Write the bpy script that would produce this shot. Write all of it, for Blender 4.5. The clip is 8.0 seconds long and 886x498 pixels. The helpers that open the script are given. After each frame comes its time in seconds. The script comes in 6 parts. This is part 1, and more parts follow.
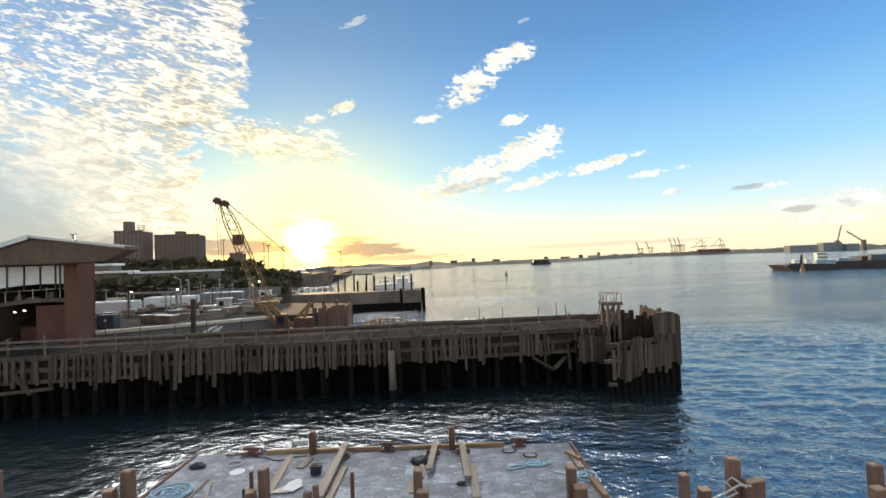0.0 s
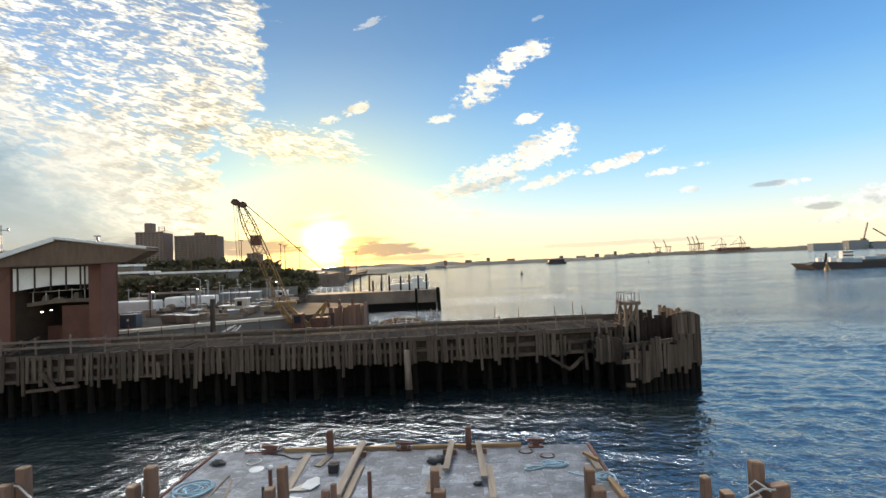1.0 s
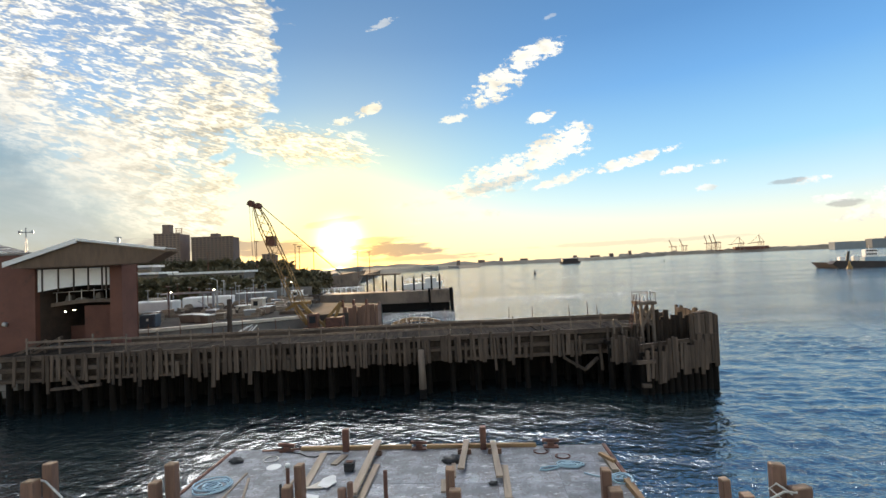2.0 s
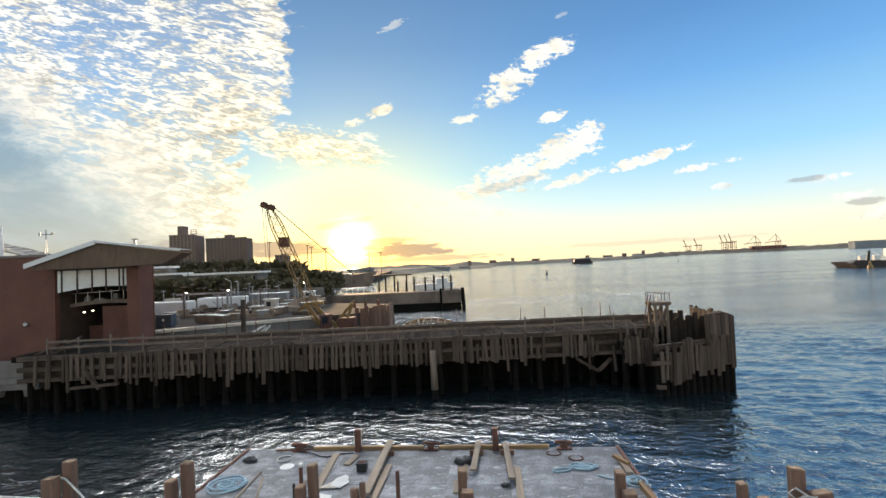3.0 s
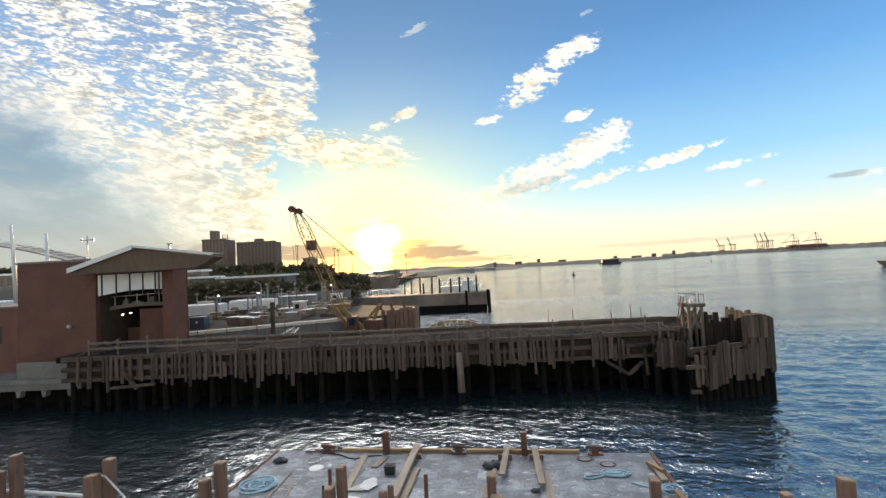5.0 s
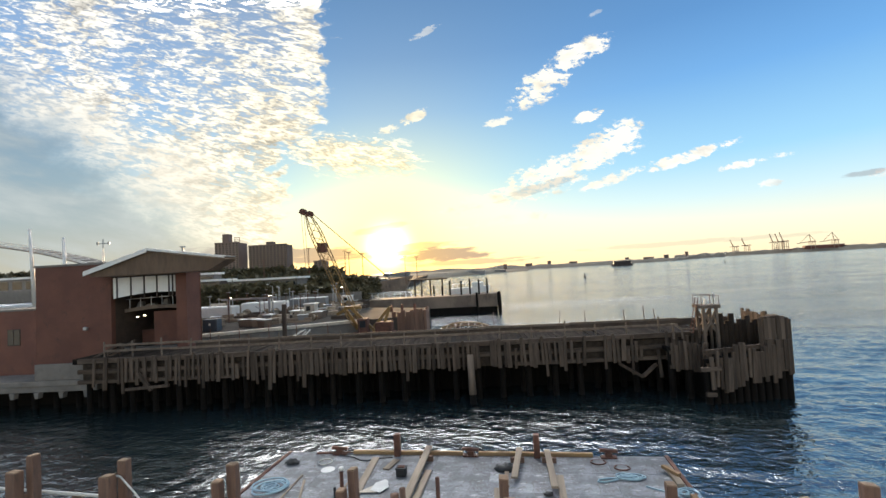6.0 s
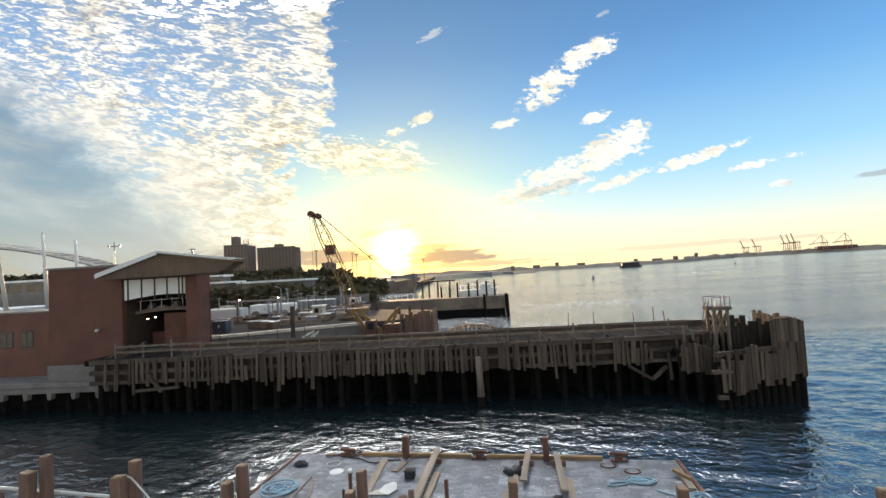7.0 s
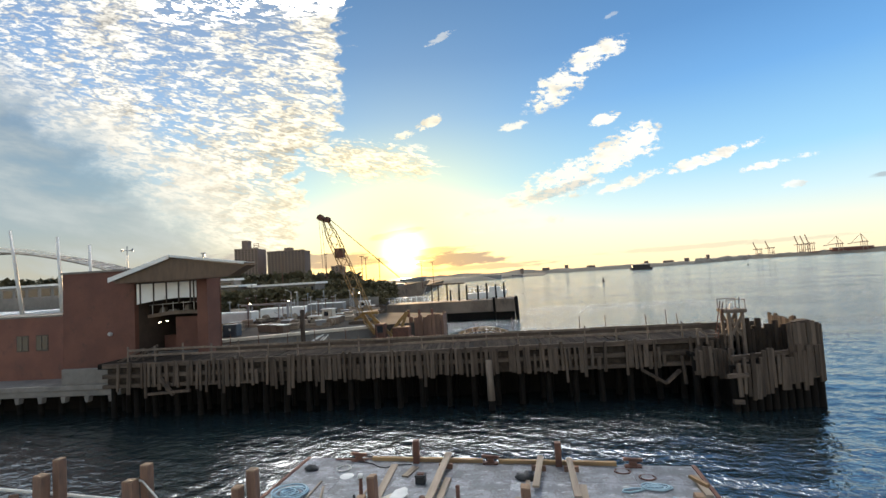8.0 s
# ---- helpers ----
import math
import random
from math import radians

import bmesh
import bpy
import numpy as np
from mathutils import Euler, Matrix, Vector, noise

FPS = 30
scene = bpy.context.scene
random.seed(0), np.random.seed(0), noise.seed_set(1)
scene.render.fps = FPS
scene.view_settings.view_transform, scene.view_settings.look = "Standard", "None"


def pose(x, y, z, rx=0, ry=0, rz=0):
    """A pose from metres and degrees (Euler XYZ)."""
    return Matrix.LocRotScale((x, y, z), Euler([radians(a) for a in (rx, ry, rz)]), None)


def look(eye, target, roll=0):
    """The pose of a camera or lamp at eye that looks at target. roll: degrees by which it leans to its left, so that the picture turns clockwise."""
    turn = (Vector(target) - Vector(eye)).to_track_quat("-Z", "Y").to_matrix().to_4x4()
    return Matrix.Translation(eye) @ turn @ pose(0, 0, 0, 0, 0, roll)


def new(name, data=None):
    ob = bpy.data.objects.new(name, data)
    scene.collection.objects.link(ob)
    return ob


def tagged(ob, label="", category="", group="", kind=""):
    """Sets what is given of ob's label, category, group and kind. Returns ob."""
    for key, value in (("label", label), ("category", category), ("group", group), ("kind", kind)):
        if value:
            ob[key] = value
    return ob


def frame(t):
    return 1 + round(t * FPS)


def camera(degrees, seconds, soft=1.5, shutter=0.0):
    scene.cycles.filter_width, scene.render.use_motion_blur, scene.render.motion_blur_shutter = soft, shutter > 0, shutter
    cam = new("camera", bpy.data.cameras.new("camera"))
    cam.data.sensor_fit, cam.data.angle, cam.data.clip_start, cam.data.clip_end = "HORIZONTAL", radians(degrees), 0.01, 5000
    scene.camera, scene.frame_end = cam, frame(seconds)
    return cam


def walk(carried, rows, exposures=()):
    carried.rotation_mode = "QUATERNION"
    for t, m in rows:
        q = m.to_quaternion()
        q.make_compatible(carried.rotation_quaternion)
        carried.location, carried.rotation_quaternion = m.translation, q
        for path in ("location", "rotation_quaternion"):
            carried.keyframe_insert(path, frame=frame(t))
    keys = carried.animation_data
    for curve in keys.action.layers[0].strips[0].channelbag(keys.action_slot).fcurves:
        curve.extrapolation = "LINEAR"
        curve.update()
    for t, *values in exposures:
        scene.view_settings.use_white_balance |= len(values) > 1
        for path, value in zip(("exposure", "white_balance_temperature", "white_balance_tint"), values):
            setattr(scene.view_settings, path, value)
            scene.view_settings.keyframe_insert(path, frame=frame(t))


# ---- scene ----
cam = camera(88.4, 8.0)

PATH = [
    (0, (0.129, 0.031, 8.082), (0.126, 2.03, 8.14), -2.0),
    (0.5, (0.108, 0.059, 8.079), (0.072, 2.058, 8.137), -2.1),
    (1, (0.09, 0.048, 8.083), (0.023, 2.046, 8.142), -2.2),
    (1.5, (0.057, 0.008, 8.079), (-0.04, 2.005, 8.139), -2.3),
    (3, (0.033, 0.026, 8.092), (-0.139, 2.018, 8.157), -2.5),
    (3.5, (0.026, 0.055, 8.099), (-0.175, 2.044, 8.167), -2.6),
    (4, (0.009, 0.061, 8.111), (-0.218, 2.047, 8.182), -2.7),
    (4.5, (-0.007, 0.09, 8.113), (-0.259, 2.073, 8.186), -2.8),
    (6, (-0.054, 0.188, 8.068), (-0.377, 2.159, 8.158), -3.1),
    (6.5, (-0.073, 0.195, 8.068), (-0.405, 2.165, 8.161), -3.2),
    (7, (-0.085, 0.212, 8.065), (-0.439, 2.178, 8.165), -3.2),
    (7.5, (-0.117, 0.259, 8.075), (-0.488, 2.221, 8.183), -3.3),
    (8, (-0.15, 0.323, 8.068), (-0.541, 2.281, 8.183), -3.4),
]
walk(cam, [(t, look(eye, target, roll)) for t, eye, target, roll in PATH], [(0, 1.2), (8, 1.2)])

# ---------------------------------------------------------------- light and sky
SUN_AZ = 16.2     # degrees left of +y
SUN_EL = 3.2


def N(nt, kind, **kw):
    n = nt.nodes.new(kind)
    for k, v in kw.items():
        if k == "op":
            n.operation = v
        elif k == "blend":
            n.blend_type = v
        else:
            n.inputs[k].default_value = v
    return n


class Graph:
    """Short hand for arithmetic in a node tree."""

    def __init__(self, nt):
        self.nt = nt

    def put(self, socket, v):
        if isinstance(v, bpy.types.NodeSocket):
            self.nt.links.new(v, socket)
        elif v is not None:
            socket.default_value = v

    def m(self, op, a, b=None, c=None, clamp=False):
        n = self.nt.nodes.new("ShaderNodeMath")
        n.operation, n.use_clamp = op, clamp
        for s, v in zip(n.inputs, (a, b, c)):
            self.put(s, v)
        return n.outputs[0]

    def v(self, op, a, b=None, scale=None):
        n = self.nt.nodes.new("ShaderNodeVectorMath")
        n.operation = op
        self.put(n.inputs[0], a)
        self.put(n.inputs[1], b)
        if scale is not None:
            self.put(n.inputs["Scale"], scale)
        return n.outputs["Value"] if op in ("DOT_PRODUCT", "LENGTH") else n.outputs[0]

    def xyz(self, x, y, z):
        n = self.nt.nodes.new("ShaderNodeCombineXYZ")
        for s, v in zip(n.inputs, (x, y, z)):
            self.put(s, v)
        return n.outputs[0]

    def sep(self, v):
        n = self.nt.nodes.new("ShaderNodeSeparateXYZ")
        self.put(n.inputs[0], v)
        return n.outputs

    def noise(self, vec, scale, detail=4, rough=0.55, distort=0.0, colour=False):
        n = self.nt.nodes.new("ShaderNodeTexNoise")
        self.put(n.inputs["Vector"], vec)
        n.inputs["Scale"].default_value, n.inputs["Detail"].default_value = scale, detail
        n.inputs["Roughness"].default_value, n.inputs["Distortion"].default_value = rough, distort
        return n.outputs["Color" if colour else "Fac"]

    def ramp(self, fac, *stops):
        n = self.nt.nodes.new("ShaderNodeValToRGB")
        e = n.color_ramp.elements
        while len(e) < len(stops):
            e.new(0.5)
        for el, (p, c) in zip(e, stops):
            el.position = p
            el.color = (c, c, c, 1) if isinstance(c, (int, float)) else (*c, 1)
        self.put(n.inputs[0], fac)
        return n.outputs[0]

    def step(self, a, lo, hi):
        n = self.nt.nodes.new("ShaderNodeMapRange")
        n.interpolation_type = "SMOOTHSTEP"
        self.put(n.inputs[0], a)
        n.inputs[1].default_value, n.inputs[2].default_value = lo, hi
        return n.outputs[0]

    def mix(self, fac, a, b, blend="MIX"):
        n = self.nt.nodes.new("ShaderNodeMix")
        n.data_type, n.blend_type = "RGBA", blend
        self.put(n.inputs[0], fac)
        self.put(n.inputs[6], a if isinstance(a, bpy.types.NodeSocket) else (*a, 1))
        self.put(n.inputs[7], b if isinstance(b, bpy.types.NodeSocket) else (*b, 1))
        return n.outputs[2]


def make_sky():
    world = bpy.data.worlds.new("evening_sky")
    scene.world = world
    world.use_nodes = True
    nt = world.node_tree
    nt.nodes.clear()
    g = Graph(nt)
    sky = nt.nodes.new("ShaderNodeTexSky")
    sky.sky_type, sky.sun_disc = "NISHITA", False
    sky.sun_elevation, sky.sun_rotation = radians(SUN_EL), radians(-SUN_AZ)
    sky.air_density, sky.dust_density, sky.ozone_density = 1.0, 0.6, 1.6
    way = nt.nodes.new("ShaderNodeTexCoord").outputs["Generated"]
    d = g.v("NORMALIZE", way)
    x, y, z = g.sep(d)
    # heading-aligned axes: right, ahead
    a = radians(6.35)
    r = g.m("ADD", g.m("MULTIPLY", x, math.cos(a)), g.m("MULTIPLY", y, math.sin(a)))
    q = g.m("SUBTRACT", g.m("MULTIPLY", y, math.cos(a)), g.m("MULTIPLY", x, math.sin(a)))
    up = g.m("MAXIMUM", z, 0.0)
    # point of the cloud layer over each direction
    high = g.m("MAXIMUM", z, 0.03)
    lx, ly = g.m("DIVIDE", r, high), g.m("DIVIDE", q, high)
    layer = g.xyz(lx, ly, 0.0)
    # tangent coordinates ahead of the pier
    front = g.step(q, 0.05, 0.2)
    qs = g.m("MAXIMUM", q, 0.05)
    X, Z = g.m("DIVIDE", r, qs), g.m("DIVIDE", z, qs)
    XZ = g.xyz(X, Z, 0.0)
    sunv = (-math.sin(radians(SUN_AZ)) * math.cos(radians(SUN_EL)), math.cos(radians(SUN_AZ)) * math.cos(radians(SUN_EL)), math.sin(radians(SUN_EL)))
    cosang = g.v("DOT_PRODUCT", d, sunv)
    ang = g.m("ARCCOSINE", g.m("MINIMUM", cosang, 1.0))

    def ellipse(cx, cz, ax, az, turn):
        c, s = math.cos(radians(turn)), math.sin(radians(turn))
        dx, dz = g.m("SUBTRACT", X, cx), g.m("SUBTRACT", Z, cz)
        e1 = g.m("DIVIDE", g.m("ADD", g.m("MULTIPLY", dx, c), g.m("MULTIPLY", dz, s)), ax)
        e2 = g.m("DIVIDE", g.m("SUBTRACT", g.m("MULTIPLY", dz, c), g.m("MULTIPLY", dx, s)), az)
        return g.m("SUBTRACT", 1.0, g.m("ADD", g.m("MULTIPLY", e1, e1), g.m("MULTIPLY", e2, e2)))

    # the mackerel sheet: small cells, drawn out along one way
    wob = g.m("MULTIPLY", g.m("SUBTRACT", g.noise(XZ, 6, 5), 0.5), 0.12)
    ragged = g.m("ADD", wob, g.m("MULTIPLY", g.m("SUBTRACT", g.noise(g.xyz(X, g.m("MULTIPLY", Z, 1.6), 3.0), 26, 5), 0.5), 0.19))
    limit = g.m("SUBTRACT", g.m("ADD", -0.37, g.m("MULTIPLY", Z, 0.14)), g.m("MULTIPLY", g.step(Z, 0.37, 0.22), 0.075))
    limit = g.m("ADD", limit, g.m("MULTIPLY", g.m("MAXIMUM", g.m("SUBTRACT", Z, 0.66), 0.0), 1.8))    # overhead the sheet spreads wider
    edge = g.m("SUBTRACT", limit, g.m("ADD", X, ragged))      # distance inside the sheet's right limit
    sheet = g.step(edge, -0.012, 0.02)
    tail = ellipse(-0.245, 0.268, 0.175, 0.058, -10)
    grid = g.xyz(g.m("ADD", g.m("MULTIPLY", X, 0.72), g.m("MULTIPLY", Z, 0.36)), g.m("ADD", g.m("MULTIPLY", Z, 2.1), g.m("MULTIPLY", X, 0.42)), 0.3)
    cells = g.noise(grid, 42, 4, 0.55, 0.7)
    grain = g.noise(grid, 120, 3, 0.55, 0.4)
    patches = g.noise(XZ, 5.0, 3)
    over = g.m("SUBTRACT", Z, g.m("ADD", g.m("MULTIPLY", X, -0.516), -0.02))    # height over the foot of the broken sheet
    over = g.m("ADD", over, g.m("MULTIPLY", wob, 1.2))
    foot = g.m("SUBTRACT", Z, g.m("ADD", g.m("MULTIPLY", X, -0.80), -0.385))   # height over the foot of the lit bank
    foot = g.m("ADD", foot, g.m("MULTIPLY", g.m("SUBTRACT", g.noise(g.xyz(X, g.m("MULTIPLY", Z, 1.5), 6.0), 7, 6, 0.62), 0.5), 0.30))
    puff = g.m("ADD", g.m("ADD", g.m("MULTIPLY", cells, 0.8), g.m("MULTIPLY", grain, 0.24)), g.m("MULTIPLY", patches, 0.55))
    inward = g.m("MULTIPLY", g.step(edge, 0.22, 0.0), 0.08)
    thick = g.m("ADD", g.m("ADD", puff, inward), g.m("MULTIPLY", g.step(over, 0.14, -0.05), 0.07))
    mack = g.m("MULTIPLY", g.m("MULTIPLY", g.step(thick, 0.70, 0.90), sheet), g.step(foot, -0.06, 0.13))
    relief = g.m("ADD", 0.52, g.m("MULTIPLY", g.step(g.m("ADD", g.m("MULTIPLY", cells, 0.75), g.m("MULTIPLY", grain, 0.45)), 0.50, 0.72), 0.62))
    relief = g.m("ADD", relief, g.m("MULTIPLY", g.m("SUBTRACT", 0.92, relief), g.m("MULTIPLY", g.step(over, 0.06, -0.06), g.m("ADD", 0.35, g.m("MULTIPLY", g.step(X, -0.45, -0.7), 0.45)))))
    tailc = g.m("MULTIPLY", g.step(g.m("ADD", g.m("MULTIPLY", tail, 0.30), puff), 0.82, 1.02), g.step(tail, -0.5, 0.35))
    # solid lit bank along the sheet's lower side, then grey haze cloud
    streak = g.noise(g.xyz(g.m("ADD", X, g.m("MULTIPLY", Z, 0.5)), g.m("ADD", g.m("MULTIPLY", Z, 3.4), g.m("MULTIPLY", X, 0.7)), 2.0), 4.2, 7, 0.6)
    cream = g.m("MULTIPLY", g.step(over, 0.05, -0.06), g.step(foot, -0.10, 0.12))
    cream = g.m("MULTIPLY", g.m("MULTIPLY", cream, g.m("ADD", 0.35, g.m("MULTIPLY", g.step(g.m("ADD", g.m("MULTIPLY", streak, 0.6), g.m("MULTIPLY", cells, 0.5)), 0.40, 0.66), 0.65))), g.step(edge, -0.03, 0.10))
    cream = g.m("MULTIPLY", cream, front)
    veil = g.m("MULTIPLY", g.step(foot, 0.14, -0.10), g.step(g.m("SUBTRACT", -0.34, g.m("ADD", X, wob)), -0.08, 0.22))
    veil = g.m("MULTIPLY", veil, g.m("ADD", 0.72, g.m("MULTIPLY", g.step(streak, 0.3, 0.7), 0.28)))
    # separate clouds
    fine = g.noise(g.xyz(X, g.m("MULTIPLY", Z, 1.7), 1.0), 44, 6, 0.68)
    mid = g.noise(g.xyz(X, g.m("MULTIPLY", Z, 1.7), 4.0), 13, 3)
    tex = g.m("ADD", g.m("MULTIPLY", fine, 0.7), g.m("MULTIPLY", mid, 0.5))
    single = None
    for e in CLOUDS:
        k = ellipse(*e[:5])
        k = g.m("MULTIPLY", g.step(g.m("ADD", g.m("MULTIPLY", k, 0.22), g.m("MULTIPLY", tex, 1.6)), 0.97, 1.15), g.step(k, -0.5, 0.2))
        k = g.m("MULTIPLY", k, e[5])
        single = k if single is None else g.m("MAXIMUM", single, k)
    bright = g.m("MAXIMUM", g.m("MAXIMUM", mack, tailc), single)
    bright = g.m("MULTIPLY", bright, front)
    # behind and overhead the same sheet goes on
    rest = g.m("MULTIPLY", g.step(g.m("ADD", g.noise(layer, 9, 4), g.m("MULTIPLY", g.noise(layer, 1.2, 3), 0.7)), 0.8, 1.05), g.m("SUBTRACT", 1.0, front))
    rest = g.m("MULTIPLY", rest, g.step(z, 0.02, 0.2))
    bright = g.m("ADD", bright, g.m("MULTIPLY", rest, 0.9), clamp=True)
    veil = g.m("MULTIPLY", veil, front)
    # dark bar cloud next to the sun
    shred = g.noise(g.xyz(X, g.m("ADD", g.m("MULTIPLY", Z, 5.5), g.m("MULTIPLY", X, -0.25)), 9.0), 16, 6, 0.62)
    bar = None
    for e in BARS:
        k = ellipse(*e[:5])
        k = g.m("MULTIPLY", g.step(g.m("ADD", g.m("MULTIPLY", k, 0.7), g.m("MULTIPLY", g.m("SUBTRACT", shred, 0.47), 2.6)), 0.0, 0.55), g.m("MULTIPLY", g.step(k, -0.8, 0.3), e[5]))
        bar = k if bar is None else g.m("MAXIMUM", bar, k)
    bar = g.m("MULTIPLY", bar, front)

    near = g.m("EXPONENT", g.m("MULTIPLY", ang, -2.6))
    low = g.m("EXPONENT", g.m("MULTIPLY", up, -11.0))
    air = g.ramp(z, (0.0, (1.0, 0.88, 0.60)), (0.05, (0.94, 0.92, 0.73)), (0.115, (0.60, 0.82, 0.92)), (0.19, (0.33, 0.65, 0.93)), (0.33, (0.15, 0.40, 0.79)), (0.43, (0.095, 0.28, 0.61)), (0.62, (0.06, 0.17, 0.38)), (1.0, (0.05, 0.13, 0.30)))
    base = g.v("ADD", g.v("SCALE", air, scale=SKY_GAIN), g.v("SCALE", sky.outputs[0], scale=0.12))
    glow = g.v("SCALE", g.xyz(1.0, 0.86, 0.62), scale=g.m("MULTIPLY", g.m("EXPONENT", g.m("MULTIPLY", ang, -4.6)), HAZE))
    base = g.v("ADD", base, glow)
    warm = g.m("EXPONENT", g.m("MULTIPLY", ang, -4.6))
    base = g.v("MULTIPLY", base, g.mix(warm, (1.0, 1.0, 1.0), (1.2, 0.95, 0.30)))
    # brightness of cloud grows towards the sun; lit through, thicker cores are greyer
    core = g.step(g.noise(g.xyz(X, g.m("MULTIPLY", Z, 1.9), 7.0), 13, 4), 0.45, 0.75)
    tone = g.mix(near, (1.0, 1.0, 0.98), (1.0, 0.82, 0.40))
    lum = g.m("ADD", CLOUD, g.m("MULTIPLY", g.m("EXPONENT", g.m("MULTIPLY", ang, -3.6)), CLOUD * 0.45))
    white = g.v("SCALE", tone, scale=g.m("MULTIPLY", g.m("MULTIPLY", lum, g.mix(g.m("MAXIMUM", sheet, g.step(tail, -0.5, 0.0)), (1.0, 1.0, 1.0), relief)), g.m("SUBTRACT", 1.0, g.m("MULTIPLY", core, 0.38))))
    grey = g.v("SCALE", g.mix(g.m("EXPONENT", g.m("MULTIPLY", ang, -4.5)), (0.80, 0.89, 0.90), (1.0, 0.84, 0.52)), scale=g.m("ADD", g.m("MULTIPLY", g.m("ADD", 0.6, g.m("MULTIPLY", g.step(streak, 0.30, 0.72), 0.75)), VEIL), g.m("MULTIPLY", g.m("EXPONENT", g.m("MULTIPLY", ang, -4.0)), VEIL * 1.2)))
    thin = g.m("MULTIPLY", g.m("MULTIPLY", sheet, g.step(foot, -0.1, 0.1)), front)      # thin cloud between the cells
    base = g.mix(g.m("MULTIPLY", thin, 0.24), base, g.v("SCALE", g.mix(near, (0.80, 0.88, 0.95), (1.0, 0.86, 0.6)), scale=CLOUD * 0.8))
    out = g.mix(g.m("MULTIPLY", veil, 0.9), base, grey)
    out = g.mix(g.m("MULTIPLY", cream, 0.85), out, g.v("SCALE", g.mix(near, (0.95, 0.93, 0.86), (1.0, 0.80, 0.38)), scale=g.m("MULTIPLY", g.m("MULTIPLY", lum, 0.84), g.m("ADD", 0.35, g.m("MULTIPLY", relief, 0.6)))))
    out = g.mix(bright, out, white)
    # unseen sheet above the view made far brighter, to brighten its mirror in the slip
    lit = g.m("MULTIPLY", g.m("MULTIPLY", g.step(mack, 0.55, 1.0), front), g.m("MULTIPLY", g.step(Z, 0.61, 0.72), g.m("MULTIPLY", g.step(X, -0.80, -0.58), g.step(X, 0.65, 0.10))))
    out = g.mix(lit, out, g.v("SCALE", g.mix(near, (1.0, 1.0, 1.0), (1.0, 0.93, 0.78)), scale=CLOUD * 19.0))
    # aureole of the sun seen through thin haze
    spot = g.m("DIVIDE", ang, 0.034)
    core_s = g.m("EXPONENT", g.m("MULTIPLY", g.m("MULTIPLY", spot, spot), -1.0))
    disc = g.m("ADD", g.m("MULTIPLY", core_s, AUREOLE * 20), g.m("MULTIPLY", g.m("EXPONENT", g.m("MULTIPLY", ang, -9.0)), AUREOLE))
    disc = g.m("MULTIPLY", disc, g.m("SUBTRACT", 1.0, g.m("MULTIPLY", bar, 0.75)))
    out = g.mix(bar, out, g.v("SCALE", g.mix(g.m("EXPONENT", g.m("MULTIPLY", ang, -6.0)), (0.62, 0.56, 0.58), (0.95, 0.55, 0.26)), scale=VEIL * 1.25))
    out = g.v("ADD", out, g.v("SCALE", g.xyz(1.0, 0.66, 0.16), scale=disc))
    # eastern sky faces the sun: unseen, brightened and warmed to lift the near faces
    east = g.step(q, 0.05, -0.5)
    out = g.v("MULTIPLY", out, g.mix(east, (1.0, 1.0, 1.0), EAST))
    bg = nt.nodes.new("ShaderNodeBackground")
    bg.inputs[1].default_value = 0.1
    nt.links.new(out, bg.inputs[0])
    nt.links.new(bg.outputs[0], nt.nodes.new("ShaderNodeOutputWorld").inputs[0])


EAST = (1.65, 1.36, 1.1)
SKY_GAIN, HAZE, CLOUD, VEIL, AUREOLE = 4.6, 1.3, 4.8, 1.95, 3.8
# tangent x, tangent height, half length, half height, turn, weight
CLOUDS = [
    (0.185, 0.395, 0.085, 0.036, 27, 1.0), (0.265, 0.457, 0.085, 0.028, 24, 1.0), (0.305, 0.240, 0.115, 0.045, 26, 1.0), (0.21, 0.20, 0.12, 0.035, 12, 0.9),
    (0.085, 0.150, 0.15, 0.022, 8, 0.8), (0.283, 0.318, 0.035, 0.013, 16, 1.0), (0.343, 0.182, 0.085, 0.013, 16, 0.9), (0.488, 0.215, 0.12, 0.014, 15, 1.0),
    (0.595, 0.189, 0.05, 0.009, 8, 0.9), (0.681, 0.206, 0.03, 0.008, 0, 0.7), (0.652, 0.147, 0.03, 0.009, 3, 0.7), (0.898, 0.156, 0.06, 0.009, 6, 0.8),
    (0.081, 0.319, 0.035, 0.011, 7, 0.7), (-0.10, 0.345, 0.035, 0.014, 24, 0.9), (-0.16, 0.32, 0.03, 0.010, 10, 0.8), (-0.073, 0.533, 0.045, 0.009, 24, 0.4), (0.96, 0.113, 0.06, 0.014, 3, 0.7),
    (1.13, 0.125, 0.12, 0.025, 3, 0.8), (1.05, 0.075, 0.12, 0.02, 2, 0.6), (0.31, 0.545, 0.02, 0.006, 25, 0.3), (0.09, 0.10, 0.11, 0.012, 4, 0.5),
]
BARS = [(-0.06, 0.034, 0.12, 0.020, -2, 0.85), (-0.12, 0.052, 0.10, 0.010, 3, 0.6), (-0.34, 0.047, 0.13, 0.022, -3, 0.8), (-0.55, 0.06, 0.16, 0.02, 0, 0.5), (0.0, 0.014, 0.16, 0.008, 0, 0.6), (-0.19, 0.098, 0.07, 0.010, 8, 0.35),
        (0.16, 0.165, 0.10, 0.012, 14, 0.35), (0.85, 0.155, 0.05, 0.008, 6, 0.5), (0.98, 0.10, 0.05, 0.010, 3, 0.5), (0.5, 0.03, 0.3, 0.006, 1, 0.25)]
make_sky()
sun = new("sun", bpy.data.lights.new("sun", "SUN"))
